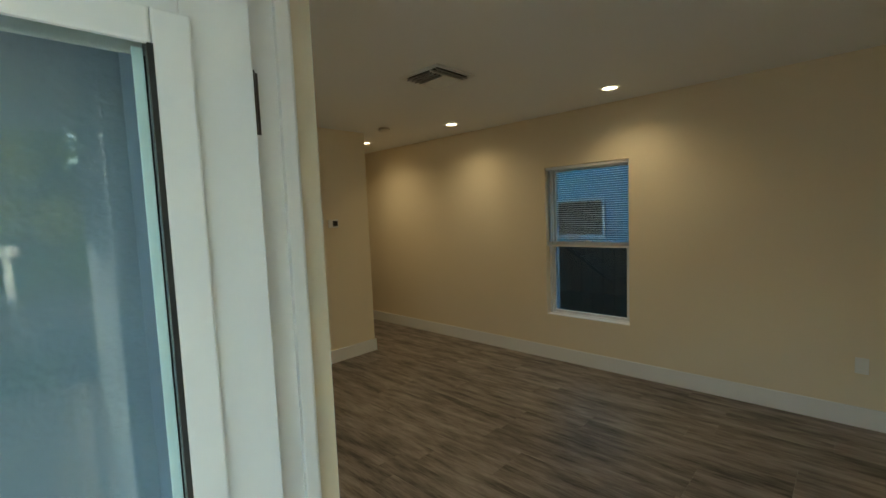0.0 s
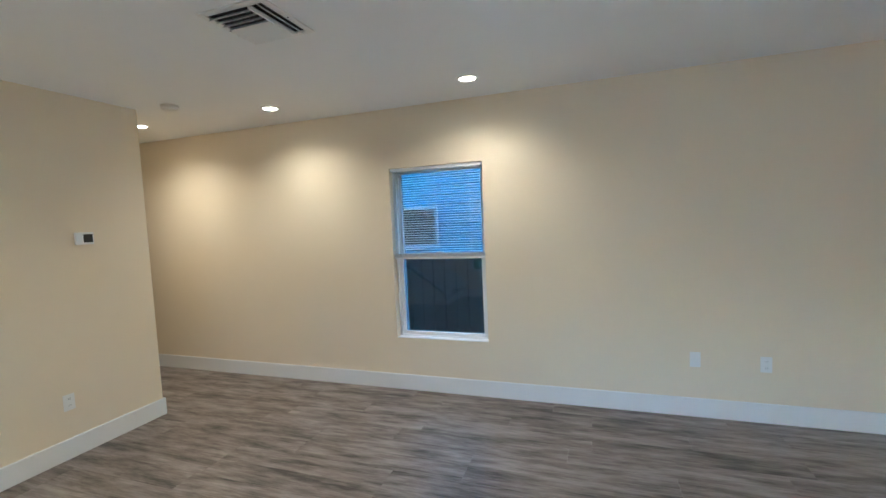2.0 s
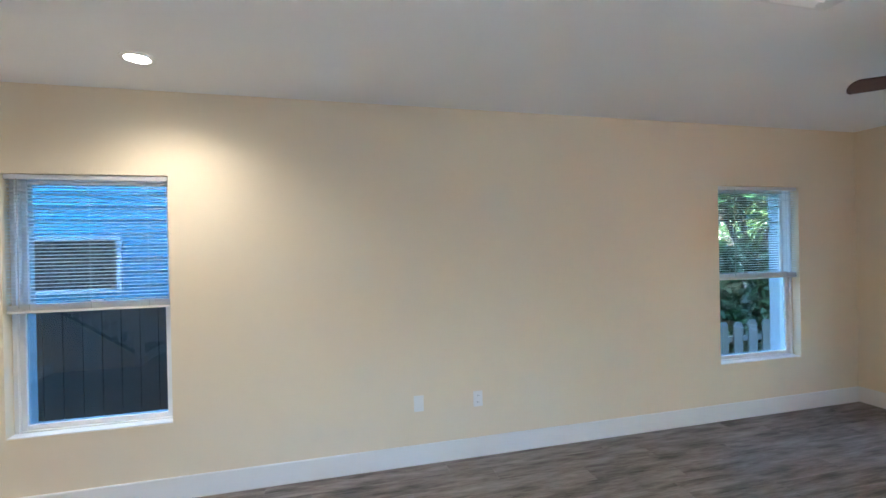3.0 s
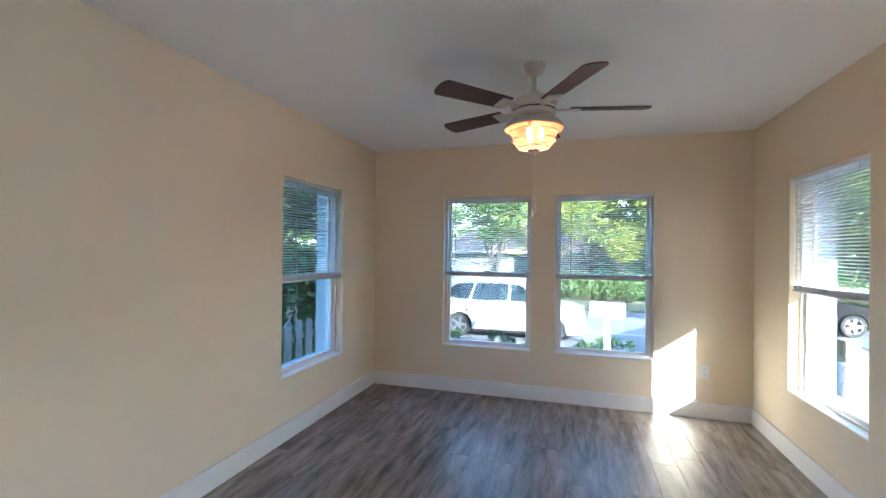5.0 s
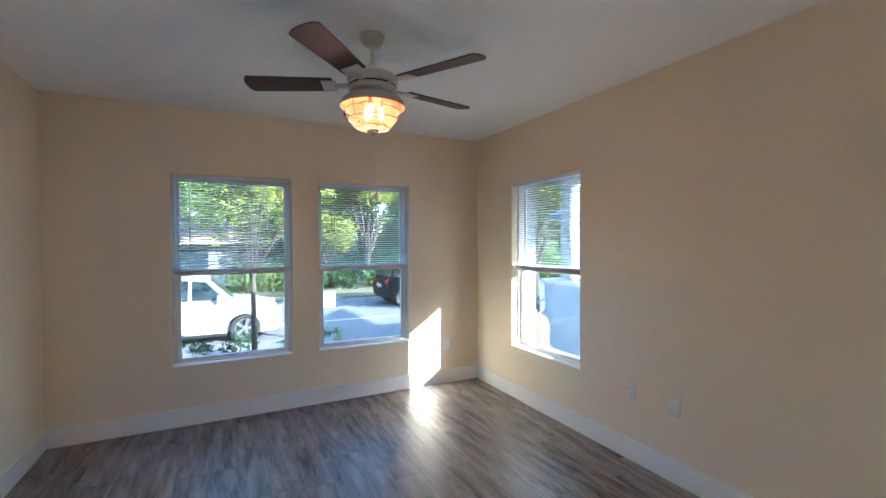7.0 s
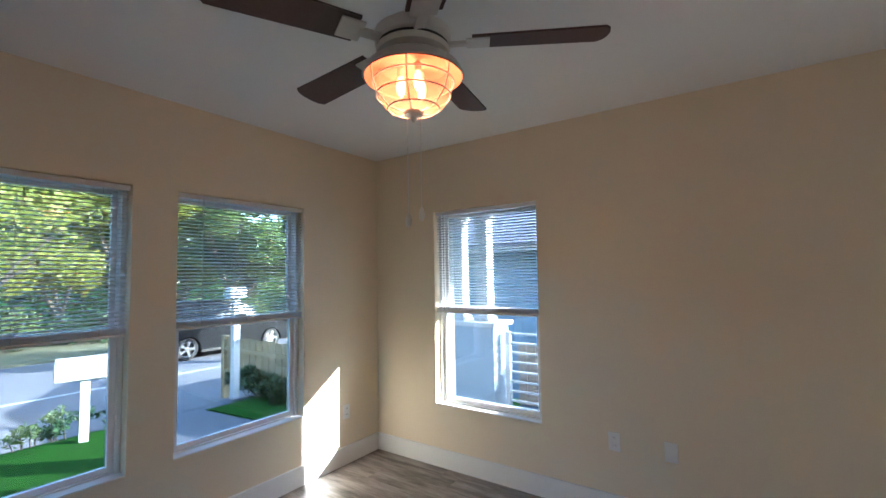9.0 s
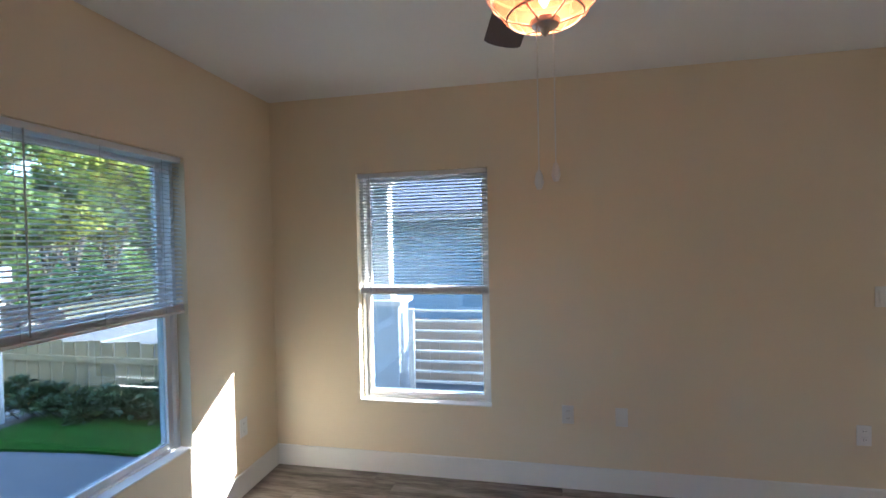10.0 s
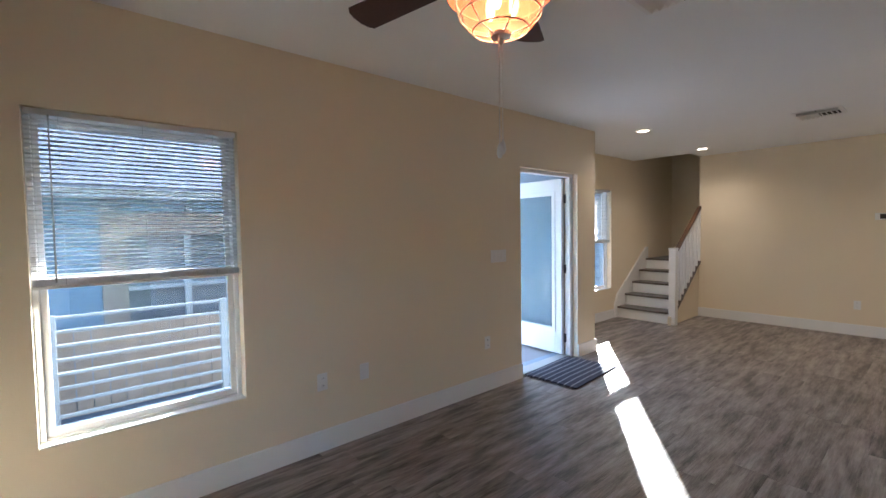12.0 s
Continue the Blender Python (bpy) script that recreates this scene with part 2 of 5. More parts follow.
def lathe(bm, profile, seg=28, at=(0, 0, 0), close=True):
    """A turned shape from (radius, z) pairs."""
    rings = []
    for r, z in profile:
        rings.append([bm.verts.new((at[0] + max(r, 1e-4) * math.cos(k * math.tau / seg), at[1] + max(r, 1e-4) * math.sin(k * math.tau / seg), at[2] + z)) for k in range(seg)])
    for lo, hi in zip(rings, rings[1:]):
        for k in range(seg):
            bm.faces.new((lo[k], lo[(k + 1) % seg], hi[(k + 1) % seg], hi[k]))
    if close:
        bm.faces.new(rings[0][::-1])
        bm.faces.new(rings[-1])


def ring_tube(bm, c, r, thick, seg=28, sub=6):
    """A thin horizontal ring."""
    rows = []
    for k in range(seg):
        a = k * math.tau / seg
        rows.append([bm.verts.new((c[0] + (r + thick * math.cos(s * math.tau / sub)) * math.cos(a), c[1] + (r + thick * math.cos(s * math.tau / sub)) * math.sin(a), c[2] + thick * math.sin(s * math.tau / sub))) for s in range(sub)])
    for k in range(seg):
        for s in range(sub):
            bm.faces.new((rows[k][s], rows[(k + 1) % seg][s], rows[(k + 1) % seg][(s + 1) % sub], rows[k][(s + 1) % sub]))


def mesh_of(name, bm, material, smooth=False):
    bmesh.ops.recalc_face_normals(bm, faces=bm.faces[:])
    me = bpy.data.meshes.new(name)
    bm.to_mesh(me)
    bm.free()
    me.materials.append(material)
    if smooth:
        for p in me.polygons:
            p.use_smooth = True
        me.set_sharp_from_angle(angle=radians(40))
    return me


def part(name, bm, material, parent=None, label="", smooth=False):
    """Links a bmesh as ONE mesh object, under a thing or a part if given."""
    ob = new(name, mesh_of(name, bm, material, smooth))
    if parent:
        ob.parent = parent
    if label:
        tagged(ob, label)
    return ob


def thing(name, label, category, at=(0, 0, 0), rz=0.0, group="", kind=""):
    ob = new(name)
    ob.empty_display_size = 0.1
    ob.matrix_world = pose(*at, 0, 0, rz)
    return tagged(ob, label, category, group, kind)


def structure(name, bm, material, label, category="wall"):
    return tagged(part(name, bm, material), label, category, kind="structure")


def wall_mesh(axis, a0, a1, z0, z1, t0, t1, holes=()):
    """A wall along an axis with through openings (a0, a1, z0, z1)."""
    bm = bmesh.new()
    As = sorted({a0, a1, *[v for h in holes for v in h[:2]]})
    Zs = sorted({z0, z1, *[v for h in holes for v in h[2:]]})
    P = (lambda a, t, z: (a, t, z)) if axis == "x" else (lambda a, t, z: (t, a, z))
    verts = {}

    def V(*p):
        if p not in verts:
            verts[p] = bm.verts.new(P(*p))
        return verts[p]

    def solid(i, j):
        if not (0 <= i < len(As) - 1 and 0 <= j < len(Zs) - 1):
            return False
        am, zm = (As[i] + As[i + 1]) / 2, (Zs[j] + Zs[j + 1]) / 2
        return not any(h[0] < am < h[1] and h[2] < zm < h[3] for h in holes)

    for i in range(len(As) - 1):
        for j in range(len(Zs) - 1):
            if not solid(i, j):
                continue
            a, b, c, d = As[i], As[i + 1], Zs[j], Zs[j + 1]
            for t in (t0, t1):
                bm.faces.new((V(a, t, c), V(b, t, c), V(b, t, d), V(a, t, d)))
            if not solid(i - 1, j):
                bm.faces.new((V(a, t0, c), V(a, t1, c), V(a, t1, d), V(a, t0, d)))
            if not solid(i + 1, j):
                bm.faces.new((V(b, t0, c), V(b, t1, c), V(b, t1, d), V(b, t0, d)))
            if not solid(i, j - 1):
                bm.faces.new((V(a, t0, c), V(a, t1, c), V(b, t1, c), V(b, t0, c)))
            if not solid(i, j + 1):
                bm.faces.new((V(a, t0, d), V(a, t1, d), V(b, t1, d), V(b, t0, d)))
    return bm

# ---- structure ----
X_E, Y_N, Y_S, CEIL = 6.37, 5.70, 2.04, 2.59      # inner faces
X_JOG, Y_A, X_P, Y_P = 0.88, 1.25, -2.19, 4.71   # alcove, partition
X_W = -6.0
WT = 0.29
Z0, Z1 = 0.485, 2.055                                # windows
E_WIN = [(3.975, 4.90), (2.84, 3.74)]
S_WIN = (4.82, 5.725)
N_WIN = [(4.75, 5.66), (-0.40, 0.475)]
A_WIN = (-1.0, -0.17)
DOOR = (1.25, 2.25, 0.0, 2.07)


def two_skins(name, axis, a0, a1, t_in, t_out, holes, label, z0=-0.05, z1=CEIL, ext=M_STUCCO):
    """Wall with a painted inner leaf and a stucco outer leaf."""
    mid = t_in + (t_out - t_in) * 0.6
    structure(name, wall_mesh(axis, a0, a1, z0, z1, t_in, mid, holes), M_WALL, label)
    structure(name + "_exterior", wall_mesh(axis, a0, a1, -0.6, z1 + 0.3, mid + 0.002 * (1 if t_out > t_in else -1), t_out, holes), ext, "grey blue stucco outer face of the house wall")


two_skins("wall_north", "x", X_W, X_E, Y_N, Y_N + WT, [(*w, Z0, Z1) for w in N_WIN], "cream painted wall with two blind-covered windows")
two_skins("wall_east", "y", Y_S - WT, Y_N + WT, X_E, X_E + 0.20, [(*w, Z0, Z1) for w in E_WIN], "cream painted wall with a pair of windows")
two_skins("wall_south", "x", X_JOG, X_E, Y_S, Y_S - WT, [(*S_WIN, Z0, Z1), DOOR], "cream painted wall with a window and glazed door")
two_skins("wall_alcove_side", "y", Y_A - WT, Y_S - WT, X_JOG, X_JOG + WT, [], "cream painted side wall of the stair alcove")
two_skins("wall_alcove_south", "x", X_W, X_JOG, Y_A, Y_A - WT, [(*A_WIN, Z0, Z1)], "cream painted wall beside the stairs with a window", z1=4.2)
structure("wall_partition", wall_mesh("y", 2.13, Y_P, 0, CEIL, X_P, X_P - 0.12), M_WALL, "cream painted partition wall with a thermostat")
structure("wall_partition_end", wall_mesh("x", X_W, X_P - 0.122, 0, CEIL, Y_P, Y_P - 0.12), M_WALL, "cream painted wall along the corridor")
structure("wall_stairwell", wall_mesh("x", X_W, X_P - 0.122, 0, 4.2, 2.25, 2.13), M_WALL, "cream painted wall beside the stair landing")
structure("wall_west", wall_mesh("y", Y_A - WT, Y_N + WT, 0, 4.2, X_W - 0.002, X_W - 0.14), M_WALL, "cream painted end wall")
structure("wall_landing", wall_mesh("y", Y_A, 2.13, 0, 4.2, -3.35, -3.47), M_WALL, "cream painted wall at the stair landing")
structure("wall_stairwell_header", wall_mesh("y", Y_A, 2.13, CEIL + 0.102, 4.2, -1.75, -1.63), M_WALL, "cream painted upper edge of the stairwell opening")
structure("wall_stairwell_upper", wall_mesh("x", -3.35, -1.75, CEIL + 0.102, 4.2, 2.13, 2.25), M_WALL, "cream painted upper wall of the stairwell")
structure("ceiling_stairwell", boxes(((-3.5, Y_A - 0.1, 4.2), (-1.6, 2.3, 4.3))), M_CEIL, "white painted ceiling above the stairs", "ceiling")
structure("ceiling", boxes(((-1.75, Y_A - 0.1, CEIL), (X_E + 0.1, Y_N + 0.1, CEIL + 0.1)), ((X_W, 2.13, CEIL), (-1.75, Y_N + 0.1, CEIL + 0.1))), M_CEIL, "flat white painted ceiling", "ceiling")
structure("roof_slab", boxes(((X_W - 0.3, Y_S - 0.5, 4.32), (X_E + 0.5, Y_N + 0.5, 4.42))), M_GREYROOF, "grey roof over the house", "roof")
structure("subfloor", boxes(((X_W, Y_S - 0.15, -0.25), (X_E + 0.15, Y_N + 0.15, -0.012)), ((X_W, Y_A - 0.15, -0.25), (X_JOG + 0.15, Y_S - 0.15, -0.012))), M_DARK, "dark subfloor below the planks", "floor")


def baseboard(name, pairs):
    """Baseboard runs with a small eased top edge; one mesh."""
    bm = bmesh.new()
    for lo, hi in pairs:
        box(bm, lo, hi)
    bmesh.ops.bevel(bm, geom=[e for e in bm.edges if e.verts[0].co.z > 0.1 and e.verts[1].co.z > 0.1], offset=0.004, segments=2, affect="EDGES")
    structure(name, bm, M_TRIM, "tall white painted baseboard", "baseboard")


BH, BT = 0.145, 0.016
baseboard("baseboard_north", [((X_W, Y_N - BT, 0.001), (X_E, Y_N - 0.001, BH))])
baseboard("baseboard_east", [((X_E - BT, Y_S + BT, 0.001), (X_E - 0.001, Y_N - BT, BH))])
baseboard("baseboard_south", [((DOOR[1], Y_S + 0.001, 0.001), (X_E - 0.001, Y_S + BT, BH)), ((X_JOG - BT, Y_S + 0.001, 0.001), (DOOR[0], Y_S + BT, BH))])
baseboard("baseboard_alcove", [((-1.2, Y_A + 0.001, 0.001), (X_JOG - BT, Y_A + BT, BH)), ((X_JOG - BT, Y_A + BT, 0.001), (X_JOG - 0.001, Y_S, BH))])
baseboard("baseboard_partition", [((X_P + 0.001, 2.13, 0.001), (X_P + BT, Y_P + BT, BH)), ((X_W, Y_P + 0.001, 0.001), (X_P, Y_P + BT, BH))])

# ---- windows and blinds ----
# local frame: x along the wall, y outward from the inner face, z up


def build_window(name, w, label):
    """Single-hung vinyl window: frame, two sashes with panes, sill. Local origin at the sill's middle on the inner face."""
    h = Z1 - Z0
    th = thing(name, label, "window", kind="structure")
    o, d0, d1 = w / 2 - 0.002, 0.07, 0.17
    f = 0.024
    part("window_frame", boxes(((-o, d0, 0.002), (-o + f, d1, h - 0.002)), ((o - f, d0, 0.002), (o, d1, h - 0.002)), ((-o + f, d0, h - f), (o - f, d1, h - 0.002)), ((-o + f, d0, 0.002), (o - f, d1, f * 0.7)), bevel=0.003), M_VINYL, th)
    mid = h * 0.487
    for nm, z0, z1, y0, s in (("upper_sash", mid - 0.02, h - f, 0.130, 0.026), ("lower_sash", f * 0.7, mid + 0.022, 0.090, 0.030)):
        a = o - f - 0.001
        sash = part(nm, boxes(((-a, y0, z0), (-a + s, y0 + 0.035, z1)), ((a - s, y0, z0), (a, y0 + 0.035, z1)), ((-a + s, y0, z1 - s), (a - s, y0 + 0.035, z1)), ((-a + s, y0, z0), (a - s, y0 + 0.035, z0 + s)), bevel=0.003), M_VINYL, th)
        p = part("pane", boxes(((-a + s, y0 + 0.015, z0 + s), (a - s, y0 + 0.019, z1 - s))), M_GLASS, sash)
        p.visible_shadow = False
    part("window_sill", boxes(((-o, 0.001, 0.001), (o, d0 + 0.02, 0.009)), bevel=0.003), M_TRIM, th)
    part("sash_lock", boxes(((-0.03, 0.075, mid + 0.022), (0.03, 0.10, mid + 0.034)), bevel=0.003), M_VINYL, th)
    return th


def build_blind(w, drop, label, tilt=14):
    """White mini blind, half raised: headrail, slats, bottom stack and rail, cords, wand."""
    h = Z1 - Z0
    th = thing("mini_blind", label, "window blind", group="mini blinds")
    o, yc = w / 2 - 0.008, 0.032
    part("headrail", boxes(((-o, yc - 0.02, h - 0.032), (o, yc + 0.02, h - 0.003)), bevel=0.002), M_SLAT, th)
    zb = h - drop
    part("bottom_rail", boxes(((-o, yc - 0.017, zb), (o, yc + 0.017, zb + 0.016)), bevel=0.003), M_RAILB, th)
    bm = bmesh.new()
    for k in range(9):
        box(bm, (-o, yc - 0.0135, zb + 0.018 + k * 0.0034), (o, yc + 0.0135, zb + 0.0198 + k * 0.0034))
    part("stacked_slats", bm, M_SLAT, th)
    slat = None
    z = zb + 0.066
    while z < h - 0.045:
        if slat is None:
            bm = bmesh.new()
            prof = [(-0.0135, -0.0022), (-0.0045, 0.0006), (0.0045, 0.001), (0.0135, -0.0012)]
            rows = [[bm.verts.new((sx * o, y, zz + dz)) for y, zz in prof] for sx in (-1, 1) for dz in (0, 0.0008)]
            for k in range(3):
                bm.faces.new((rows[0][k], rows[0][k + 1], rows[2][k + 1], rows[2][k]))
                bm.faces.new((rows[1][k], rows[3][k], rows[3][k + 1], rows[1][k + 1]))
            bm.faces.new((rows[0][0], rows[2][0], rows[3][0], rows[1][0]))
            bm.faces.new((rows[0][3], rows[1][3], rows[3][3], rows[2][3]))
            slat = mesh_of("slat", bm, M_SLAT)
        ob = new("slat", slat)
        ob.parent = th
        ob.location = (0, yc, z)
        ob.rotation_euler = (radians(tilt), 0, 0)
        z += 0.0215
    for sx in (-0.36, 0.0, 0.36):
        bm = bmesh.new()
        tube(bm, (sx * w, yc - 0.015, zb + 0.01), (sx * w, yc - 0.015, h - 0.03), 0.0011, seg=5)
        part("ladder_cord", bm, M_CORD, th)
    return th


def add_wand(th, x, top, bottom):
    bm = bmesh.new()
    tube(bm, (x, 0.004, top), (x, 0.006, bottom), 0.0035, 0.004, seg=6)
    part("tilt_wand", bm, M_CORD, th, "grey plastic tilt wand")


def place_window(name, axis_rz, cx, cy, w, drop, wand, label, tilt=14):
    m = pose(cx, cy, Z0, 0, 0, axis_rz)
    win = build_window(name, w, label)
    win.matrix_world = m
    if drop:
        bl = build_blind(w, drop, "white aluminium mini blind drawn halfway down the window", tilt)
        if wand is not None:
            add_wand(bl, wand, Z1 - Z0 - 0.03, Z1 - Z0 - 0.03 - (drop - 0.06))
        bl.matrix_world = m
    return win


DROP = 0.832
LBL = "white vinyl single-hung window with dimming panes"
place_window("window_1", 0, sum(N_WIN[1]) / 2, Y_N, N_WIN[1][1] - N_WIN[1][0], DROP, -0.36, LBL + " facing a blue house", -8)
place_window("window_2", 0, sum(N_WIN[0]) / 2, Y_N, N_WIN[0][1] - N_WIN[0][0], DROP, -0.27, LBL + " facing a picket fence", -8)
place_window("window_3", -90, X_E, sum(E_WIN[0]) / 2, E_WIN[0][1] - E_WIN[0][0], DROP, -0.33, LBL + " facing the street")
place_window("window_4", -90, X_E, sum(E_WIN[1]) / 2, 0.90, DROP, -0.30, LBL + " facing the street and mailbox")
place_window("window_5", 180, sum(S_WIN) / 2, Y_S, S_WIN[1] - S_WIN[0], DROP, -0.36, LBL + " facing the porch railing", -14)
place_window("window_6", 180, sum(A_WIN) / 2, Y_A, A_WIN[1] - A_WIN[0], DROP, None, LBL + " beside the stairs", 24)

# ---- entrance door ----
door = thing("door_1", "white glazed entrance door standing open outward to the porch", "door", kind="structure")
jt, jd0, jd1 = 0.035, Y_S - 0.058, Y_S - 0.138   # jamb set back from the room's face
x0, x1, zt = DOOR[0], DOOR[1], DOOR[3]
part("door_frame", boxes(((x0 + 0.001, jd1, 0), (x0 + jt, jd0, zt - 0.001)), ((x1 - jt, jd1, 0), (x1 - 0.001, jd0, zt - 0.001)), ((x0 + jt, jd1, zt - jt), (x1 - jt, jd0, zt - 0.001)), bevel=0.003), M_TRIM, door, "white painted door jamb")
part("door_stop", boxes(((x0 + jt, jd1 + 0.045, 0), (x0 + jt + 0.012, jd1 + 0.07, zt - jt)), ((x1 - jt - 0.012, jd1 + 0.045, 0), (x1 - jt, jd1 + 0.07, zt - jt)), bevel=0.002), M_TRIM, door)
part("threshold", boxes(((x0 + jt, jd1 - 0.05, -0.02), (x1 - jt, jd0 + 0.02, 0.012)), bevel=0.004), M_NICKEL, door, "low metal threshold")
LEAF_W, LEAF_H, LEAF_T = 0.915, 2.015, 0.045
leaf = new("door_leaf")
leaf.parent = door
leaf.matrix_basis = pose(x0 + jt + 0.006, jd1 - 0.014, 0.014, 0, 0, -93)
# leaf local: x from the hinge to the lock edge, y thickness, z up


def leaf_box(a, b, c, d, y0, y1):
    return (a, y0, c), (b, y1, d)


s_w, r_b, r_t = 0.095, 0.26, 0.15
part("leaf_frame", boxes(leaf_box(0, s_w, 0, LEAF_H, 0, LEAF_T), leaf_box(LEAF_W - s_w, LEAF_W, 0, LEAF_H, 0, LEAF_T), leaf_box(s_w, LEAF_W - s_w, 0, r_b, 0, LEAF_T), leaf_box(s_w, LEAF_W - s_w, LEAF_H - r_t, LEAF_H, 0, LEAF_T), bevel=0.002), M_TRIM, leaf, "white door stiles and rails")
for y0, y1 in ((-0.010, 0.0), (LEAF_T, LEAF_T + 0.010)):
    m0 = 0.036
    part("glazing_bead", boxes(leaf_box(s_w - 0.012, s_w + m0, r_b - 0.012, LEAF_H - r_t + 0.012, y0, y1), leaf_box(LEAF_W - s_w - m0, LEAF_W - s_w + 0.012, r_b - 0.012, LEAF_H - r_t + 0.012, y0, y1), leaf_box(s_w + m0, LEAF_W - s_w - m0, r_b - 0.012, r_b + m0, y0, y1), leaf_box(s_w + m0, LEAF_W - s_w - m0, LEAF_H - r_t - m0, LEAF_H - r_t + 0.012, y0, y1), bevel=0.004), M_TRIM, leaf)
    g = part("gasket", boxes(leaf_box(s_w + m0 - 0.001, s_w + m0 + 0.006, r_b + m0, LEAF_H - r_t - m0, y0 + 0.002, y1), leaf_box(LEAF_W - s_w - m0 - 0.006, LEAF_W - s_w - m0 + 0.001, r_b + m0, LEAF_H - r_t - m0, y0 + 0.002, y1)), M_BLACK, leaf, "dark rubber glazing gasket")
pane = part("pane", boxes(leaf_box(s_w + 0.001, LEAF_W - s_w - 0.001, r_b + 0.001, LEAF_H - r_t - 0.001, 0.018, 0.026)), M_DOORGLASS, leaf, "clear green-tinted door glass")
pane.visible_shadow = False
# Teal strips imitate the bead's bright reflection along the glass edge.
M_EDGEREFLECT = mat("teal_edge_reflection", (0.55, 0.72, 0.70), 0.3, vary=0.04)
for a in (s_w + 0.0425, LEAF_W - s_w - 0.0555):
    part("edge_reflection_strip", boxes(leaf_box(a, a + 0.013, r_b + 0.036, LEAF_H - r_t - 0.036, 0.0265, 0.031), bevel=0.001), M_EDGEREFLECT, leaf, "pale teal strip painted as a reflection at the glass edge")
for hz in (0.2, 1.0, 1.8):
    bm = bmesh.new()
    tube(bm, (x0 + jt + 0.007, jd1 - 0.004, hz - 0.05), (x0 + jt + 0.007, jd1 - 0.004, hz + 0.05), 0.009, seg=10)
    box(bm, (x0 + jt - 0.001, jd1 - 0.002, hz - 0.05), (x0 + jt + 0.002, jd1 + 0.012, hz + 0.05))
    part("hinge", bm, M_HINGE, door, "dark metal butt hinge")

# ---- stairs ----
stairs = thing("staircase", "white staircase with dark wooden treads and a white railing", "stairs")
RISE, RUN, N_ST = 0.182, 0.255, 5
SX0 = -1.17
for k in range(N_ST):
    xk = SX0 - k * RUN
    part("riser", boxes(((xk - 0.02, Y_A + 0.03, k * RISE + 0.001), (xk, 2.085, (k + 1) * RISE - 0.03)), bevel=0.001), M_TRIM, stairs, "white painted riser")
    depth = RUN if k < N_ST - 1 else 1.15
    part("tread", boxes(((xk - depth - 0.001, Y_A + 0.03, (k + 1) * RISE - 0.029), (xk + 0.028, 2.125, (k + 1) * RISE)), bevel=0.006), M_TREAD, stairs, "dark wooden tread with rounded nosing")
# skirt board on the wall side and stringer on the open side
bm = bmesh.new()
for y0, y1, up, low in ((Y_A + 0.002, Y_A + 0.028, 0.20, 0.0), (2.09, 2.128, -0.03, 0.0)):
    p = [(SX0 + 0.09, 0.001), (SX0 + 0.09, up * 0.9 + 0.03 if up > 0 else 0.12), (SX0 + 0.0, RISE + up), (SX0 - 4 * RUN, 5 * RISE + up), (SX0 - 4 * RUN - 0.08, 5 * RISE + up), (SX0 - 4 * RUN - 0.08, 0.001)]
    a = [bm.verts.new((x, y0, z)) for x, z in p]
    b = [bm.verts.new((x, y1, z)) for x, z in p]
    bm.faces.new(a)
    bm.faces.new(b[::-1])
    for i in range(6):
        bm.faces.new((a[i], a[(i + 1) % 6], b[(i + 1) % 6], b[i]))
    nm = "skirt_board" if up > 0 else "stringer_wall"
    part(nm, bm, M_TRIM if up > 0 else M_WALL, stairs, "white stair skirt board" if up > 0 else "cream painted panel below the stairs")
    bm = bmesh.new()
bm.free()
# newel, handrail, shoe rail, balusters
NX, NY = -1.16, 2.135
bm = boxes(((NX - 0.048, NY - 0.048, 0.001), (NX + 0.048, NY + 0.048, 1.13)), ((NX - 0.053, NY - 0.053, 1.13), (NX + 0.053, NY + 0.053, 1.15)), bevel=0.004)
part("newel_post", bm, M_TRIM, stairs, "square white newel post")
rail_z = lambda x, off: off + (SX0 - x) / RUN * RISE


def sloped_bar(x0, x1, y0, y1, off, t):
    bm = bmesh.new()
    a = [bm.verts.new(p) for p in ((x0, y0, rail_z(x0, off)), (x0, y1, rail_z(x0, off)), (x0, y1, rail_z(x0, off) + t), (x0, y0, rail_z(x0, off) + t))]
    b = [bm.verts.new(p) for p in ((x1, y0, rail_z(x1, off)), (x1, y1, rail_z(x1, off)), (x1, y1, rail_z(x1, off) + t), (x1, y0, rail_z(x1, off) + t))]
    bm.faces.new(a)
    bm.faces.new(b[::-1])
    for i in range(4):
        bm.faces.new((a[i], a[(i + 1) % 4], b[(i + 1) % 4], b[i]))
    bmesh.ops.bevel(bm, geom=bm.edges[:], offset=0.008, segments=2, affect="EDGES")
    return bm


part("handrail", sloped_bar(NX - 0.05, X_P + 0.005, NY - 0.03, NY + 0.03, 1.02, 0.05), M_HANDRAIL, stairs, "brown stained wooden handrail")
part("shoe_rail", sloped_bar(NX - 0.05, X_P + 0.005, NY - 0.03, NY + 0.03, 0.15, 0.035), M_TREAD, stairs, "dark wooden shoe rail")
for k in range(9):
    xb = NX - 0.13 - k * 0.111
    part("baluster", boxes(((xb - 0.016, NY - 0.016, rail_z(xb, 0.18)), (xb + 0.016, NY + 0.016, rail_z(xb, 1.03)))), M_TRIM, stairs, "square white baluster")
bracket = thing("wall_handrail", "brown wooden wall handrail beyond the landing", "handrail")
bm = bmesh.new()
tube(bm, (-2.75, 2.09, 1.78), (-2.45, 2.09, 1.98), 0.022, seg=10)
part("rail", bm, M_HANDRAIL, bracket)
bm = bmesh.new()
tube(bm, (-2.6, 2.128, 1.86), (-2.6, 2.09, 1.87), 0.01, seg=8)
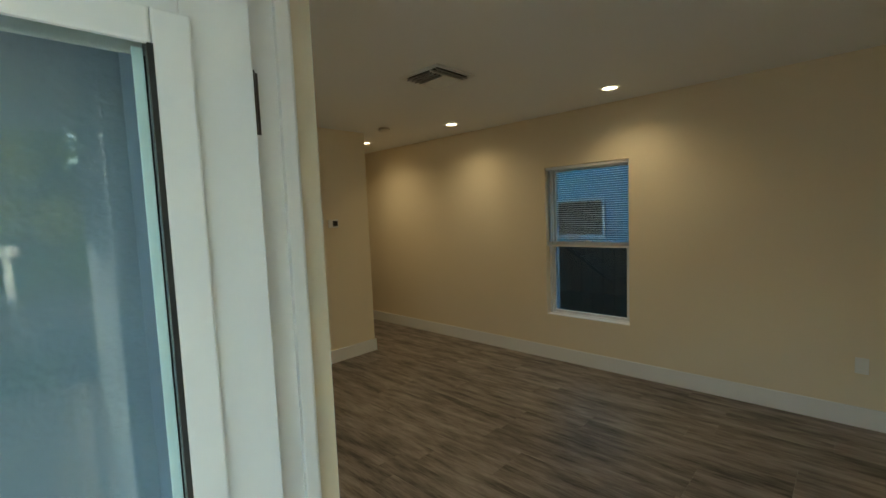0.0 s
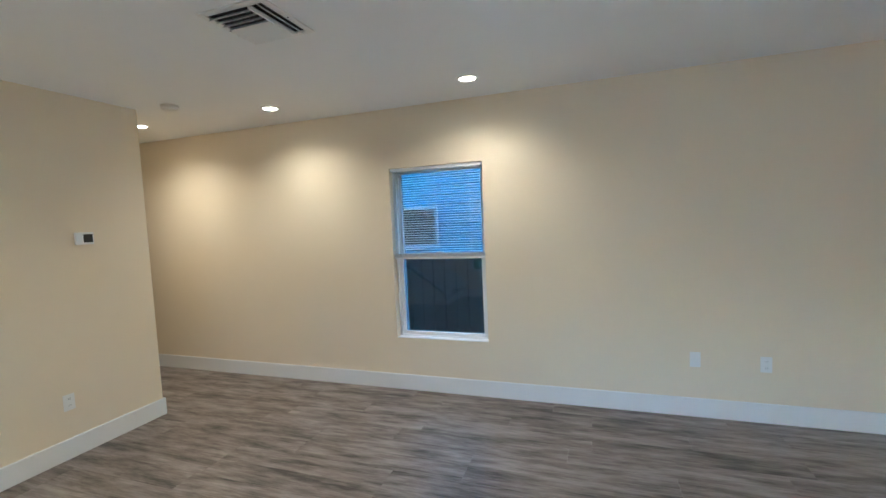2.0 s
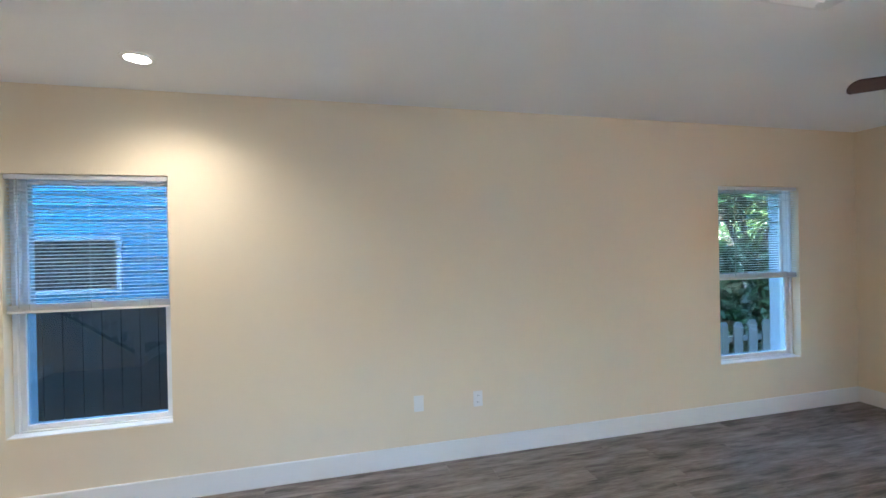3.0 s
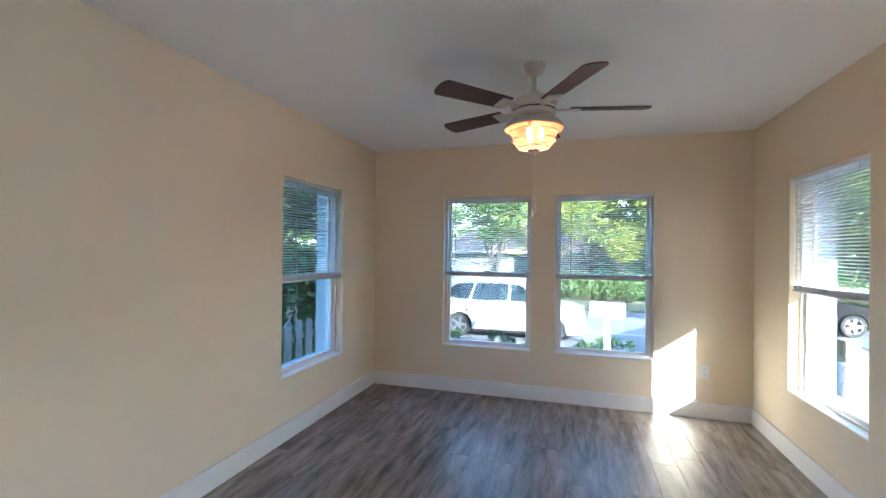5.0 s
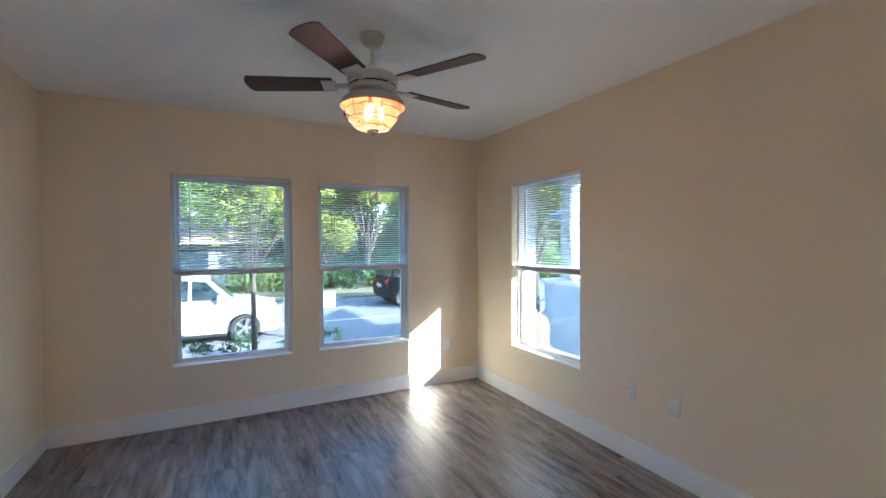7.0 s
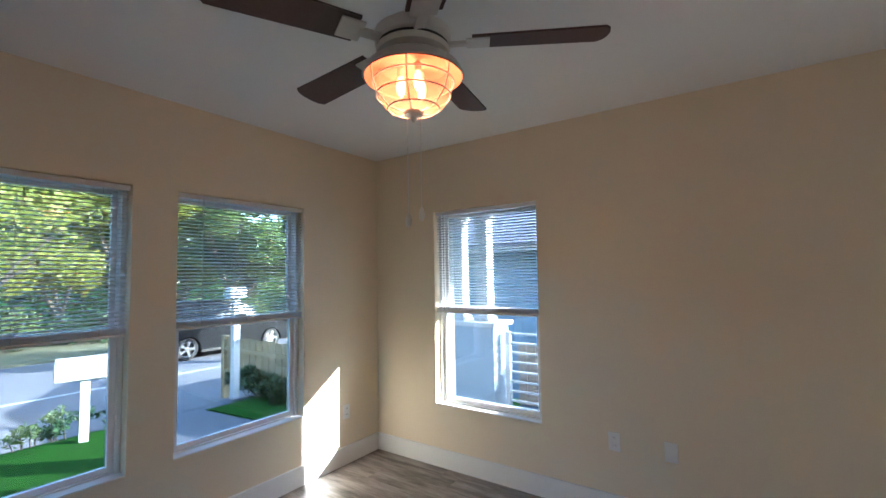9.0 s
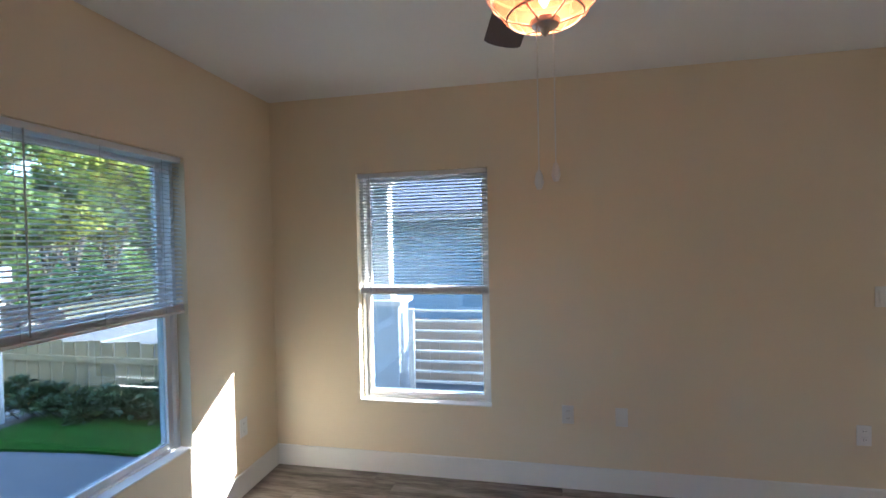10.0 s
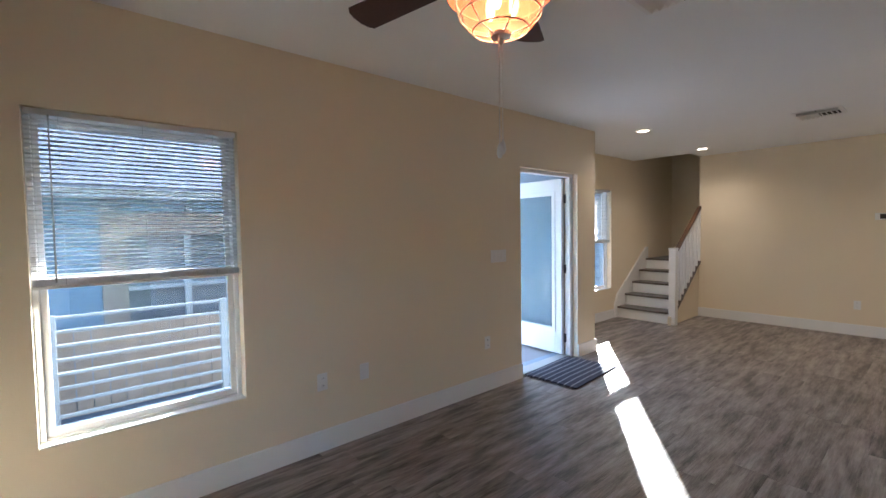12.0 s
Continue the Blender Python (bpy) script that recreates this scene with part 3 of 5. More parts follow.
part("bracket", bm, M_NICKEL, bracket)

# ---- ceiling fan ----
FX, FY = 4.52, 3.80
fan = thing("ceiling_fan", "antique white ceiling fan with dark wooden blades and caged amber light", "ceiling fan", (FX, FY, CEIL))
bm = bmesh.new()
lathe(bm, [(0.065, -0.001), (0.065, -0.02), (0.05, -0.05), (0.022, -0.066)])
part("canopy", bm, M_FANWHITE, fan, smooth=True)
bm = bmesh.new()
tube(bm, (0, 0, -0.06), (0, 0, -0.19), 0.0125, seg=12)
part("downrod", bm, M_FANWHITE, fan, smooth=True)
bm = bmesh.new()
lathe(bm, [(0.03, -0.16), (0.045, -0.185), (0.10, -0.20), (0.132, -0.225), (0.132, -0.262), (0.12, -0.268), (0.12, -0.276), (0.128, -0.282), (0.125, -0.30), (0.09, -0.315), (0.06, -0.32)])
part("motor_housing", bm, M_FANWHITE, fan, "rounded antique white motor housing", smooth=True)
bm = bmesh.new()
ring_tube(bm, (0, 0, -0.272), 0.121, 0.004)
part("motor_band", bm, M_BLACK, fan, "dark vent band")
FAN_TURN = -6
for k in range(5):
    a = FAN_TURN + 72 * k
    m = pose(0, 0, -0.268, 0, 0, a)
    bm = boxes(((0.11, -0.018, -0.006), (0.20, 0.018, 0.006)), ((0.185, -0.045, -0.004), (0.265, 0.045, 0.004)), bevel=0.006)
    ir = part("blade_iron", bm, M_FANWHITE, fan, "antique white blade iron", smooth=True)
    ir.matrix_basis = m @ pose(0, 0, 0, 11, 0, 0)
    bm = bmesh.new()
    n = 10
    top, bot = [], []
    outline = [(0.205 + 0.43 * i / n, -(0.058 + 0.012 * i / n)) for i in range(n + 1)] + [(0.652, -0.05), (0.66, -0.02), (0.66, 0.02), (0.652, 0.05)] + [(0.205 + 0.43 * i / n, 0.058 + 0.012 * i / n) for i in range(n, -1, -1)]
    for x, y in outline:
        top.append(bm.verts.new((x, y, 0.0035)))
        bot.append(bm.verts.new((x, y, -0.0035)))
    bm.faces.new(top)
    bm.faces.new(bot[::-1])
    for i in range(len(top)):
        bm.faces.new((top[i], bot[i], bot[(i + 1) % len(top)], top[(i + 1) % len(top)]))
    bl = part("blade", bm, M_BLADE, fan, "dark walnut fan blade")
    bl.matrix_basis = m @ pose(0, 0, 0.006, 11, 0, 0)
# light kit: shade cap, amber glass bowl, wire cage, bulbs, finial
M_AMBER = bpy.data.materials.new("amber_seeded_glass")
M_AMBER.use_nodes = True
nt = M_AMBER.node_tree
b = nt.nodes["Principled BSDF"]
tr, mx, tl = nt.nodes.new("ShaderNodeBsdfTransparent"), nt.nodes.new("ShaderNodeMixShader"), nt.nodes.new("ShaderNodeBsdfTranslucent")
tr.inputs["Color"].default_value = (1.0, 0.60, 0.45, 1)
tl.inputs["Color"].default_value = (1.0, 0.50, 0.32, 1)
nz = nt.nodes.new("ShaderNodeTexNoise")
nz.inputs["Scale"].default_value = 35
rg = nt.nodes.new("ShaderNodeMapRange")
rg.inputs["To Min"].default_value, rg.inputs["To Max"].default_value = 0.10, 0.24
nt.links.new(nz.outputs["Fac"], rg.inputs["Value"])
nt.links.new(rg.outputs[0], mx.inputs[0])
nt.links.new(tr.outputs[0], mx.inputs[1])
nt.links.new(tl.outputs[0], mx.inputs[2])
nt.links.new(mx.outputs[0], nt.nodes["Material Output"].inputs["Surface"])
nt.nodes.remove(b)
M_LINING = mat("amber_shade_lining", (0.64, 0.23, 0.12), 0.6, vary=0.05)
M_BULB = emit("bulb_filament", (1.0, 0.47, 0.22), 0.45)
bm = bmesh.new()
lathe(bm, [(0.06, -0.316), (0.118, -0.320), (0.135, -0.328), (0.160, -0.348), (0.176, -0.376), (0.172, -0.379), (0.154, -0.352), (0.115, -0.333), (0.06, -0.328)], seg=40)
part("lamp_cap", bm, M_FANWHITE, fan, "flared antique white lamp cap", smooth=True)
bm = bmesh.new()
lathe(bm, [(0.03, -0.330), (0.114, -0.3345), (0.152, -0.3535), (0.1705, -0.381), (0.1690, -0.382), (0.1500, -0.3565), (0.113, -0.3375), (0.03, -0.334)], seg=40)
part("shade_lining", bm, M_LINING, fan, "amber inner shade", smooth=True)
bm = bmesh.new()
lathe(bm, [(0.118, -0.345), (0.122, -0.39), (0.122, -0.42), (0.118, -0.45), (0.10, -0.482), (0.075, -0.497), (0.03, -0.502)], seg=40, close=False)
gl = part("glass_bowl", bm, M_AMBER, fan, "amber tinted seeded glass bowl", smooth=True)
gl.visible_shadow = False
for r, z in ((0.140, -0.40), (0.128, -0.445), (0.088, -0.49)):
    bm = bmesh.new()
    ring_tube(bm, (0, 0, z), r, 0.0028, seg=36)
    part("cage_ring", bm, M_FANWHITE, fan, "white wire cage ring")
for k in range(6):
    bm = bmesh.new()
    a = math.tau * k / 6
    pts = [(0.15, -0.360), (0.147, -0.395), (0.132, -0.445), (0.09, -0.491), (0.03, -0.508)]
    for (r0, z0), (r1, z1) in zip(pts, pts[1:]):
        tube(bm, (r0 * math.cos(a), r0 * math.sin(a), z0), (r1 * math.cos(a), r1 * math.sin(a), z1), 0.0024, seg=6)
    part("cage_wire", bm, M_FANWHITE, fan, "white cage wire")
for k in range(3):
    a = math.tau * k / 3 + 0.5
    bm = bmesh.new()
    lathe(bm, [(0.012, -0.345), (0.012, -0.375)], seg=12, at=(0.045 * math.cos(a), 0.045 * math.sin(a), 0))
    part("socket", bm, M_FANWHITE, fan)
    bm = bmesh.new()
    lathe(bm, [(0.008, -0.375), (0.014, -0.39), (0.016, -0.41), (0.013, -0.43), (0.004, -0.445)], seg=12, at=(0.045 * math.cos(a), 0.045 * math.sin(a), 0))
    part("bulb", bm, M_BULB, fan, "glowing amber bulb", smooth=True)
bm = bmesh.new()
lathe(bm, [(0.035, -0.500), (0.032, -0.512), (0.012, -0.518), (0.009, -0.53), (0.002, -0.536)], seg=18)
part("finial", bm, M_NICKEL, fan, "grey metal finial", smooth=True)
for dx, dy, zb in ((0.02, 0.01, -0.86), (-0.02, -0.012, -0.84)):
    bm = bmesh.new()
    tube(bm, (dx, dy, -0.51), (dx, dy, zb), 0.0018, seg=5)
    ch = part("pull_chain", bm, M_PLATE, fan, "thin pull chain")
    bm = bmesh.new()
    lathe(bm, [(0.003, 0.01), (0.008, 0.0), (0.011, -0.02), (0.006, -0.035)], seg=10, at=(dx, dy, zb))
    part("pull_knob", bm, M_PLATE, ch, "small white pull knob", smooth=True)
fl = bpy.data.lights.new("fan_light", "POINT")
fl.energy, fl.color, fl.shadow_soft_size = FAN_POWER, (1.0, 0.49, 0.25), 0.03
new("fan_light", fl).matrix_world = pose(FX, FY, CEIL - 0.455)

# ---- ceiling fittings ----
M_LENS = emit("can_lens", (1.0, 0.82, 0.6), 0.8)
can = thing("recessed_light", "white trimmed recessed ceiling light glowing warm", "ceiling light", group="recessed ceiling lights")
bm = bmesh.new()
lathe(bm, [(0.085, 0.0), (0.083, -0.006), (0.062, -0.008), (0.058, -0.002)], seg=32, close=False)
part("trim_ring", bm, M_PLATE, can, smooth=True)
bm = bmesh.new()
lathe(bm, [(0.058, -0.004), (0.03, -0.005), (0.001, -0.005)], seg=32, close=False)
part("lens", bm, M_LENS, can, "glowing lens")
for i, (x, y) in enumerate(CANS):
    if i == 0:
        can.matrix_world = pose(x, y, CEIL - 0.001)
    else:
        copy_thing(can, pose(x, y, CEIL - 0.001))
    can_light(x, y, CAN_POWER)


def ceiling_vent(cx, cy, size, rz):
    """Three-way register: two long louvres on one side, cross louvres that throw both ways on the rest."""
    th = thing("ceiling_vent", "white metal three-way ceiling air vent with angled louvres", "air vent", (cx, cy, CEIL - 0.001), rz, "ceiling vents")
    a, f = size / 2, 0.034
    # Flat dark plate in place of the shade inside a duct.
    part("backing", boxes(((-a + 0.015, -a + 0.015, -0.003), (a - 0.015, a - 0.015, -0.001))), M_DARK, th, "dark plate for the shaded duct")
    bm = boxes(((-a, -a, -0.010), (-a + f, a, 0)), ((a - f, -a, -0.010), (a, a, 0)), ((-a + f, -a, -0.010), (a - f, -a + f, 0)), ((-a + f, a - f, -0.010), (a - f, a, 0)), bevel=0.004)
    part("frame", bm, M_PLATE, th)
    split = a - f - 0.075
    part("divider", boxes(((split - 0.004, -a + f, -0.018), (split + 0.004, a - f, -0.002))), M_PLATE, th)
    for k in range(2):
        ob = part("louvre", boxes(((-0.017, -a + f, -0.0012), (0.017, a - f, 0.0012))), M_PLATE, th)
        ob.matrix_basis = pose(split + 0.024 + k * 0.034, 0, -0.016, 0, 42, 0)
    n = 8
    for k in range(n):
        y = -a + f + (k + 0.5) * (size - 2 * f) / n
        ob = part("louvre", boxes(((-a + f, -0.018, -0.0012), (split - 0.004, 0.018, 0.0012))), M_PLATE, th)
        ob.matrix_basis = pose(0, y, -0.016, 42 if k < n / 2 else -42, 0, 0)
    for sx in (-1, 1):
        bm = bmesh.new()
        lathe(bm, [(0.005, -0.010), (0.004, -0.0125), (0.001, -0.013)], seg=8, at=(sx * (a - f / 2), 0, 0))
        part("screw", bm, M_DARK, th, "dark screw head")
    return th


ceiling_vent(-0.185, 3.885, 0.385, 0)
ceiling_vent(3.43, 3.88, 0.385, 0)
smoke = thing("smoke_detector", "round white smoke detector on the ceiling", "smoke detector", (-1.85, 4.74, CEIL - 0.001))
bm = bmesh.new()
lathe(bm, [(0.065, 0), (0.065, -0.018), (0.05, -0.032), (0.02, -0.036)])
part("body", bm, M_PLATE, smoke, smooth=True)

# ---- wall plates ----


def wall_plate(name, at, rz, slots, label, w=0.072, h=0.115):
    """A plate whose face looks along local -y."""
    th = thing(name, label, "wall plate" if name != "outlet" else "outlet", at, rz)
    part("plate", boxes(((-w / 2, -0.006, -h / 2), (w / 2, -0.0005, h / 2)), bevel=0.0025), M_PLATE, th)
    if slots == "outlet":
        for s in (-0.024, 0.024):
            p = part("receptacle", boxes(((-0.017, -0.0085, s - 0.015), (0.017, -0.0062, s + 0.015)), bevel=0.001), M_PLATE, th)
            for dx in (-0.007, 0.005):
                part("slot", boxes(((dx, -0.0092, s - 0.004), (dx + 0.002, -0.0087, s + 0.006))), M_BLACK, p)
    elif slots:
        for k in range(slots):
            x = (k - (slots - 1) / 2) * 0.046
            part("rocker", boxes(((x - 0.016, -0.010, -0.033), (x + 0.016, -0.0062, 0.033)), bevel=0.0015), M_PLATE, th)
    return th


wall_plate("outlet", (4.34, Y_S + 0.001, 0.468), 180, "outlet", "white duplex outlet above the baseboard")
wall_plate("blank_plate", (4.02, Y_S + 0.001, 0.468), 180, 0, "plain white cover plate above the baseboard")
wall_plate("outlet", (2.74, Y_S + 0.001, 0.44), 180, "outlet", "white duplex outlet near the door")
wall_plate("light_switch", (2.58, Y_S + 0.001, 1.22), 180, 4, "white four-gang light switch plate by the door", w=0.21)
wall_plate("outlet", (2.51, Y_N - 0.001, 0.43), 0, "outlet", "white duplex outlet on the cream wall")
wall_plate("blank_plate", (2.06, Y_N - 0.001, 0.44), 0, 0, "plain white cover plate on the cream wall")
wall_plate("outlet", (X_E - 0.001, 2.42, 0.42), -90, "outlet", "white duplex outlet near the corner")
wall_plate("outlet", (X_P + 0.001, 4.02, 0.40), 90, "outlet", "white duplex outlet on the partition wall")
th = thing("thermostat", "white wall thermostat with a dark display", "thermostat", (X_P + 0.001, 4.22, 1.555), 90)
part("body", boxes(((-0.06, -0.022, -0.045), (0.06, 0, 0.045)), bevel=0.005), M_PLATE, th)
part("display", boxes(((-0.012, -0.0245, -0.03), (0.05, -0.0225, 0.03))), M_BLACK, th, "dark thermostat display")

# ---- rug ----
rug = thing("door_mat", "flat woven dark grey and white striped rug with fringe", "rug", (1.74, 2.275, 0.002), 4)
RL, RW = 0.84, 0.56
M_RUGD = mat("rug_dark_wool", (0.055, 0.055, 0.075), 0.95, vary=0.3, scale=20, fine=300, bump=1.0)
M_RUGL = mat("rug_light_wool", (0.30, 0.285, 0.29), 0.95, vary=0.2, scale=20, fine=300, bump=1.0)


def wavy(bm, x0, x1, y0, y1, z0, z1, n=24):
    lift = lambda x, y: 0.004 * math.sin(7 * x + 3 * y) * math.sin(5 * y + 1) + 0.004
    rows = []
    for i in range(n + 1):
        x = x0 + (x1 - x0) * i / n
        rows.append([bm.verts.new((x, y, z + (lift(x, y) if z > 0.001 else 0))) for y, z in ((y0, z0), (y1, z0), (y1, z1), (y0, z1))])
    for a, b in zip(rows, rows[1:]):
        for i in range(4):
            bm.faces.new((a[i], a[(i + 1) % 4], b[(i + 1) % 4], b[i]))
    bm.faces.new(rows[0])
    bm.faces.new(rows[-1][::-1])


ns = 33
for k in range(ns):
    bm = bmesh.new()
    wavy(bm, -RL / 2, RL / 2, -RW / 2 + k * RW / ns, -RW / 2 + (k + 1) * RW / ns - 0.0005, 0.0, 0.008 if k % 2 else 0.0095)
    part("stripe", bm, M_RUGL if k % 4 == 1 else M_RUGD, rug, "light woven stripe" if k % 4 == 1 else "")
bm = bmesh.new()
rnd = random.Random(5)
for sx in (-1, 1):
    for k in range(60):
        y = -RW / 2 + (k + 0.5) * RW / 60
        tube(bm, (sx * RL / 2, y, 0.004), (sx * (RL / 2 + rnd.uniform(0.03, 0.05)), y + rnd.uniform(-0.012, 0.012), 0.002), 0.0022, 0.0015, seg=4)
tagged(part("fringe", bm, M_RUGD, rug, "dark yarn fringe"), kind="stuff")

# ---- outside ----
def slope_slab(y0, y1, profile, depth=0.3):
    """Ground strip that follows (x, z) pairs."""
    bm = bmesh.new()
    n = 8
    grid = [[bm.verts.new((x, y0 + (y1 - y0) * j / n, z)) for j in range(n + 1)] for x, z in profile]
    for p, q in zip(grid, grid[1:]):
        for j in range(n):
            bm.faces.new((p[j], q[j], q[j + 1], p[j + 1]))
    low = [[bm.verts.new((x, y, z - depth)) for y in (y0, y1)] for x, z in profile]
    for i in range(len(profile) - 1):
        bm.faces.new((low[i][0], low[i + 1][0], low[i + 1][1], low[i][1]))
        bm.faces.new([low[i][0], low[i + 1][0], grid[i + 1][0], grid[i][0]])
        bm.faces.new([low[i][1], low[i + 1][1], grid[i + 1][-1], grid[i][-1]])
    for i in (0, -1):
        bm.faces.new([low[i][0], *grid[i], low[i][1]])
    return bm


ROAD_Z = -1.0
LAWN = [(6.58, -0.40), (9.0, -0.44), (11.0, -0.55), (12.0, -0.8), (12.6, ROAD_Z + 0.02)]
structure("ground", boxes(((-300, -300, ROAD_Z - 0.2), (300, 300, ROAD_Z - 0.03))), M_GRASS, "grassy ground reaching the horizon", "ground")
structure("road", boxes(((12.6, -120, ROAD_Z - 0.1), (21.5, 120, ROAD_Z))), M_ASPH, "pale sunlit asphalt street", "road")
tagged(part("road_line", boxes(((16.1, -60, ROAD_Z + 0.001), (16.22, 60, ROAD_Z + 0.004))), M_WHITE_EXT), "painted white road line", "road marking", kind="structure")
structure("front_lawn", slope_slab(2.45, 12.0, LAWN), M_GRASS, "green front lawn sloping to the street", "lawn")
structure("driveway", slope_slab(0.03, 2.44, [(x, z - 0.03) for x, z in LAWN]), M_DRIVE, "grey concrete walk to the street, shade in its colour", "driveway")
structure("side_lawn", slope_slab(0.04, 1.34, [(6.58, -0.40), (9.0, -0.44), (10.6, -0.53), (10.95, -0.59)]), M_GRASS, "narrow green lawn strip below the fence", "lawn")
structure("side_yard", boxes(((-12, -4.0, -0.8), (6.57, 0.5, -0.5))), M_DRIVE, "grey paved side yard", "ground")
structure("north_yard", boxes(((-12, Y_N + WT + 0.01, -0.8), (6.57, 12.0, -0.5))), M_GRASS, "shaded grassy strip between the houses", "ground")
structure("porch_floor", boxes(((X_JOG + WT + 0.01, 0.55, -0.55), (X_E + 0.2, Y_S - WT - 0.012, -0.03))), M_CONC, "pale concrete porch floor", "floor")
structure("porch_ceiling", boxes(((X_JOG + WT + 0.01, 0.5, 2.62), (X_E + 0.25, Y_S - WT - 0.012, 2.72))), M_WHITE_EXT, "white painted porch ceiling", "ceiling")

structure("porch_beam", boxes(((X_JOG + WT + 0.02, 0.70, 2.20), (X_E + 0.22, 0.86, 2.618)), bevel=0.006), M_WHITE_EXT, "white painted header beam along the porch edge", "beam")

# porch railing, corner pedestal and columns


def porch_railing(x0, x1, y):
    th = thing("porch_railing", "white horizontal bar railing of the porch", "railing")
    for x in (x0, x1):
        part("post", boxes(((x - 0.025, y - 0.025, -0.03), (x + 0.025, y + 0.025, 0.925)), bevel=0.004), M_WHITE_EXT, th)
    for k in range(9):
        z = 0.108 + k * 0.0985
        part("bar", boxes(((x0 + 0.025, y - 0.013, z), (x1 - 0.025, y + 0.013, z + 0.021)), bevel=0.003), M_WHITE_EXT, th)


porch_railing(4.62, 5.70, 0.77)
porch_railing(2.3, 4.42, 0.77)
ped = thing("porch_pedestal", "grey blue stucco pedestal with white cap", "pedestal")
part("shaft", boxes(((5.78, 0.6, -0.5), (6.55, 0.95, 0.98)), bevel=0.01), M_STUCCO, ped)
part("cap", boxes(((5.74, 0.56, 0.98), (6.59, 0.99, 1.03)), bevel=0.01), M_WHITE_EXT, ped, "white moulded cap")
str_ = thing("stair_railing", "white sloping railing of the porch steps", "railing")
for k in range(6):
    bm = bmesh.new()
    z = 0.06 + k * 0.16
    for y0 in (0.76,):
        tube(bm, (6.56, y0, z), (7.7, y0, z - 0.62), 0.016, seg=6)
    part("bar", bm, M_WHITE_EXT, str_)
part("post", boxes(((7.66, 0.725, -0.45), (7.73, 0.795, 0.32)), bevel=0.004), M_WHITE_EXT, str_)
steps = thing("porch_steps", "pale concrete steps down from the porch", "steps")
for k in range(3):
    part("step", boxes(((6.58 + k * 0.3, 0.82, -0.6), (6.88 + k * 0.3, 1.83, -0.14 - k * 0.12)), bevel=0.008), M_CONC, steps)
for cx in (5.965, 6.285):
    col = thing("porch_column", "square white porch column on a pedestal", "column", (cx, 0.78, 1.03), group="porch columns")
    part("shaft", boxes(((-0.075, -0.075, 0.04), (0.075, 0.075, 1.12)), bevel=0.006), M_WHITE_EXT, col)
    part("base", boxes(((-0.095, -0.095, 0.0), (0.095, 0.095, 0.04)), bevel=0.006), M_WHITE_EXT, col)
    part("capital", boxes(((-0.095, -0.095, 1.12), (0.095, 0.095, 1.168)), bevel=0.006), M_WHITE_EXT, col)

# neighbour to the south
nb = thing("neighbour_house", "blue grey stucco neighbour house with pale shingle roof", "house")
part("wall", wall_mesh("x", -1.2, 9.0, -0.6, 1.90, -1.95, -2.15, [(3.7, 5.035, 0.1, 1.47)]), M_NBRWALL, nb)
part("wall", wall_mesh("y", -9, -2.152, -0.6, 1.90, 9.0, 8.8), M_NBRWALL, nb)
part("soffit", boxes(((-1.3, -2.6, 1.902), (9.3, -1.5, 1.99)), bevel=0.01), M_WHITE_EXT, nb, "white soffit and fascia")
bm = bmesh.new()
rv = [bm.verts.new(p) for p in ((-1.35, -1.45, 1.993), (9.35, -1.45, 1.993), (9.35, -6, 3.62), (-1.35, -6, 3.62), (-1.35, -1.45, 2.04), (9.35, -1.45, 2.04), (9.35, -6, 3.68), (-1.35, -6, 3.68))]
for f in ((3, 2, 1, 0), (4, 5, 6, 7), (0, 1, 5, 4), (1, 2, 6, 5), (2, 3, 7, 6), (3, 0, 4, 7)):
    bm.faces.new([rv[i] for i in f])
roof = part("roof", bm, M_METALROOF, nb, "pale grey shingle roof")
win = part("window", boxes(((3.7, -2.13, 0.1), (5.035, -2.08, 1.47))), M_NBRGLASS, nb)
part("frame", boxes(((3.44, -1.949, -0.12), (3.7, -1.90, 1.735)), ((5.035, -1.949, -0.12), (5.295, -1.90, 1.735)), ((3.7, -1.949, 1.47), (5.035, -1.90, 1.735)), ((3.7, -1.949, -0.12), (5.035, -1.90, 0.1)), bevel=0.008), M_TAN, win, "wide tan window trim")
part("mullion", boxes(((4.33, -2.075, 0.1), (4.40, -1.99, 1.47)), ((3.7, -2.075, 0.76), (4.33, -1.99, 0.81)), ((4.40, -2.075, 0.76), (5.035, -1.99, 0.81))), M_WHITE_EXT, win)
for k in range(9):
    part("blind_slat", boxes(((3.74, -2.078, 0.92 + k * 0.06), (4.30, -2.066, 0.955 + k * 0.06))), M_HOUSE, win)
for x in (4.35, 5.25):
    part("eave_lamp", boxes(((x - 0.04, -1.94, 1.76), (x + 0.04, -1.86, 1.87)), bevel=0.01), M_WHITE_EXT, nb, "small white eave lamp")
sf = thing("side_fence", "raw brown wooden board fence beside the porch", "fence")
for k in range(38):
    x = 1.0 + k * 0.148
    part("board", boxes(((x, -1.42, -0.6), (x + 0.14, -1.40, 0.42 + 0.01 * (k % 3)))), M_SIDEFENCE, sf)

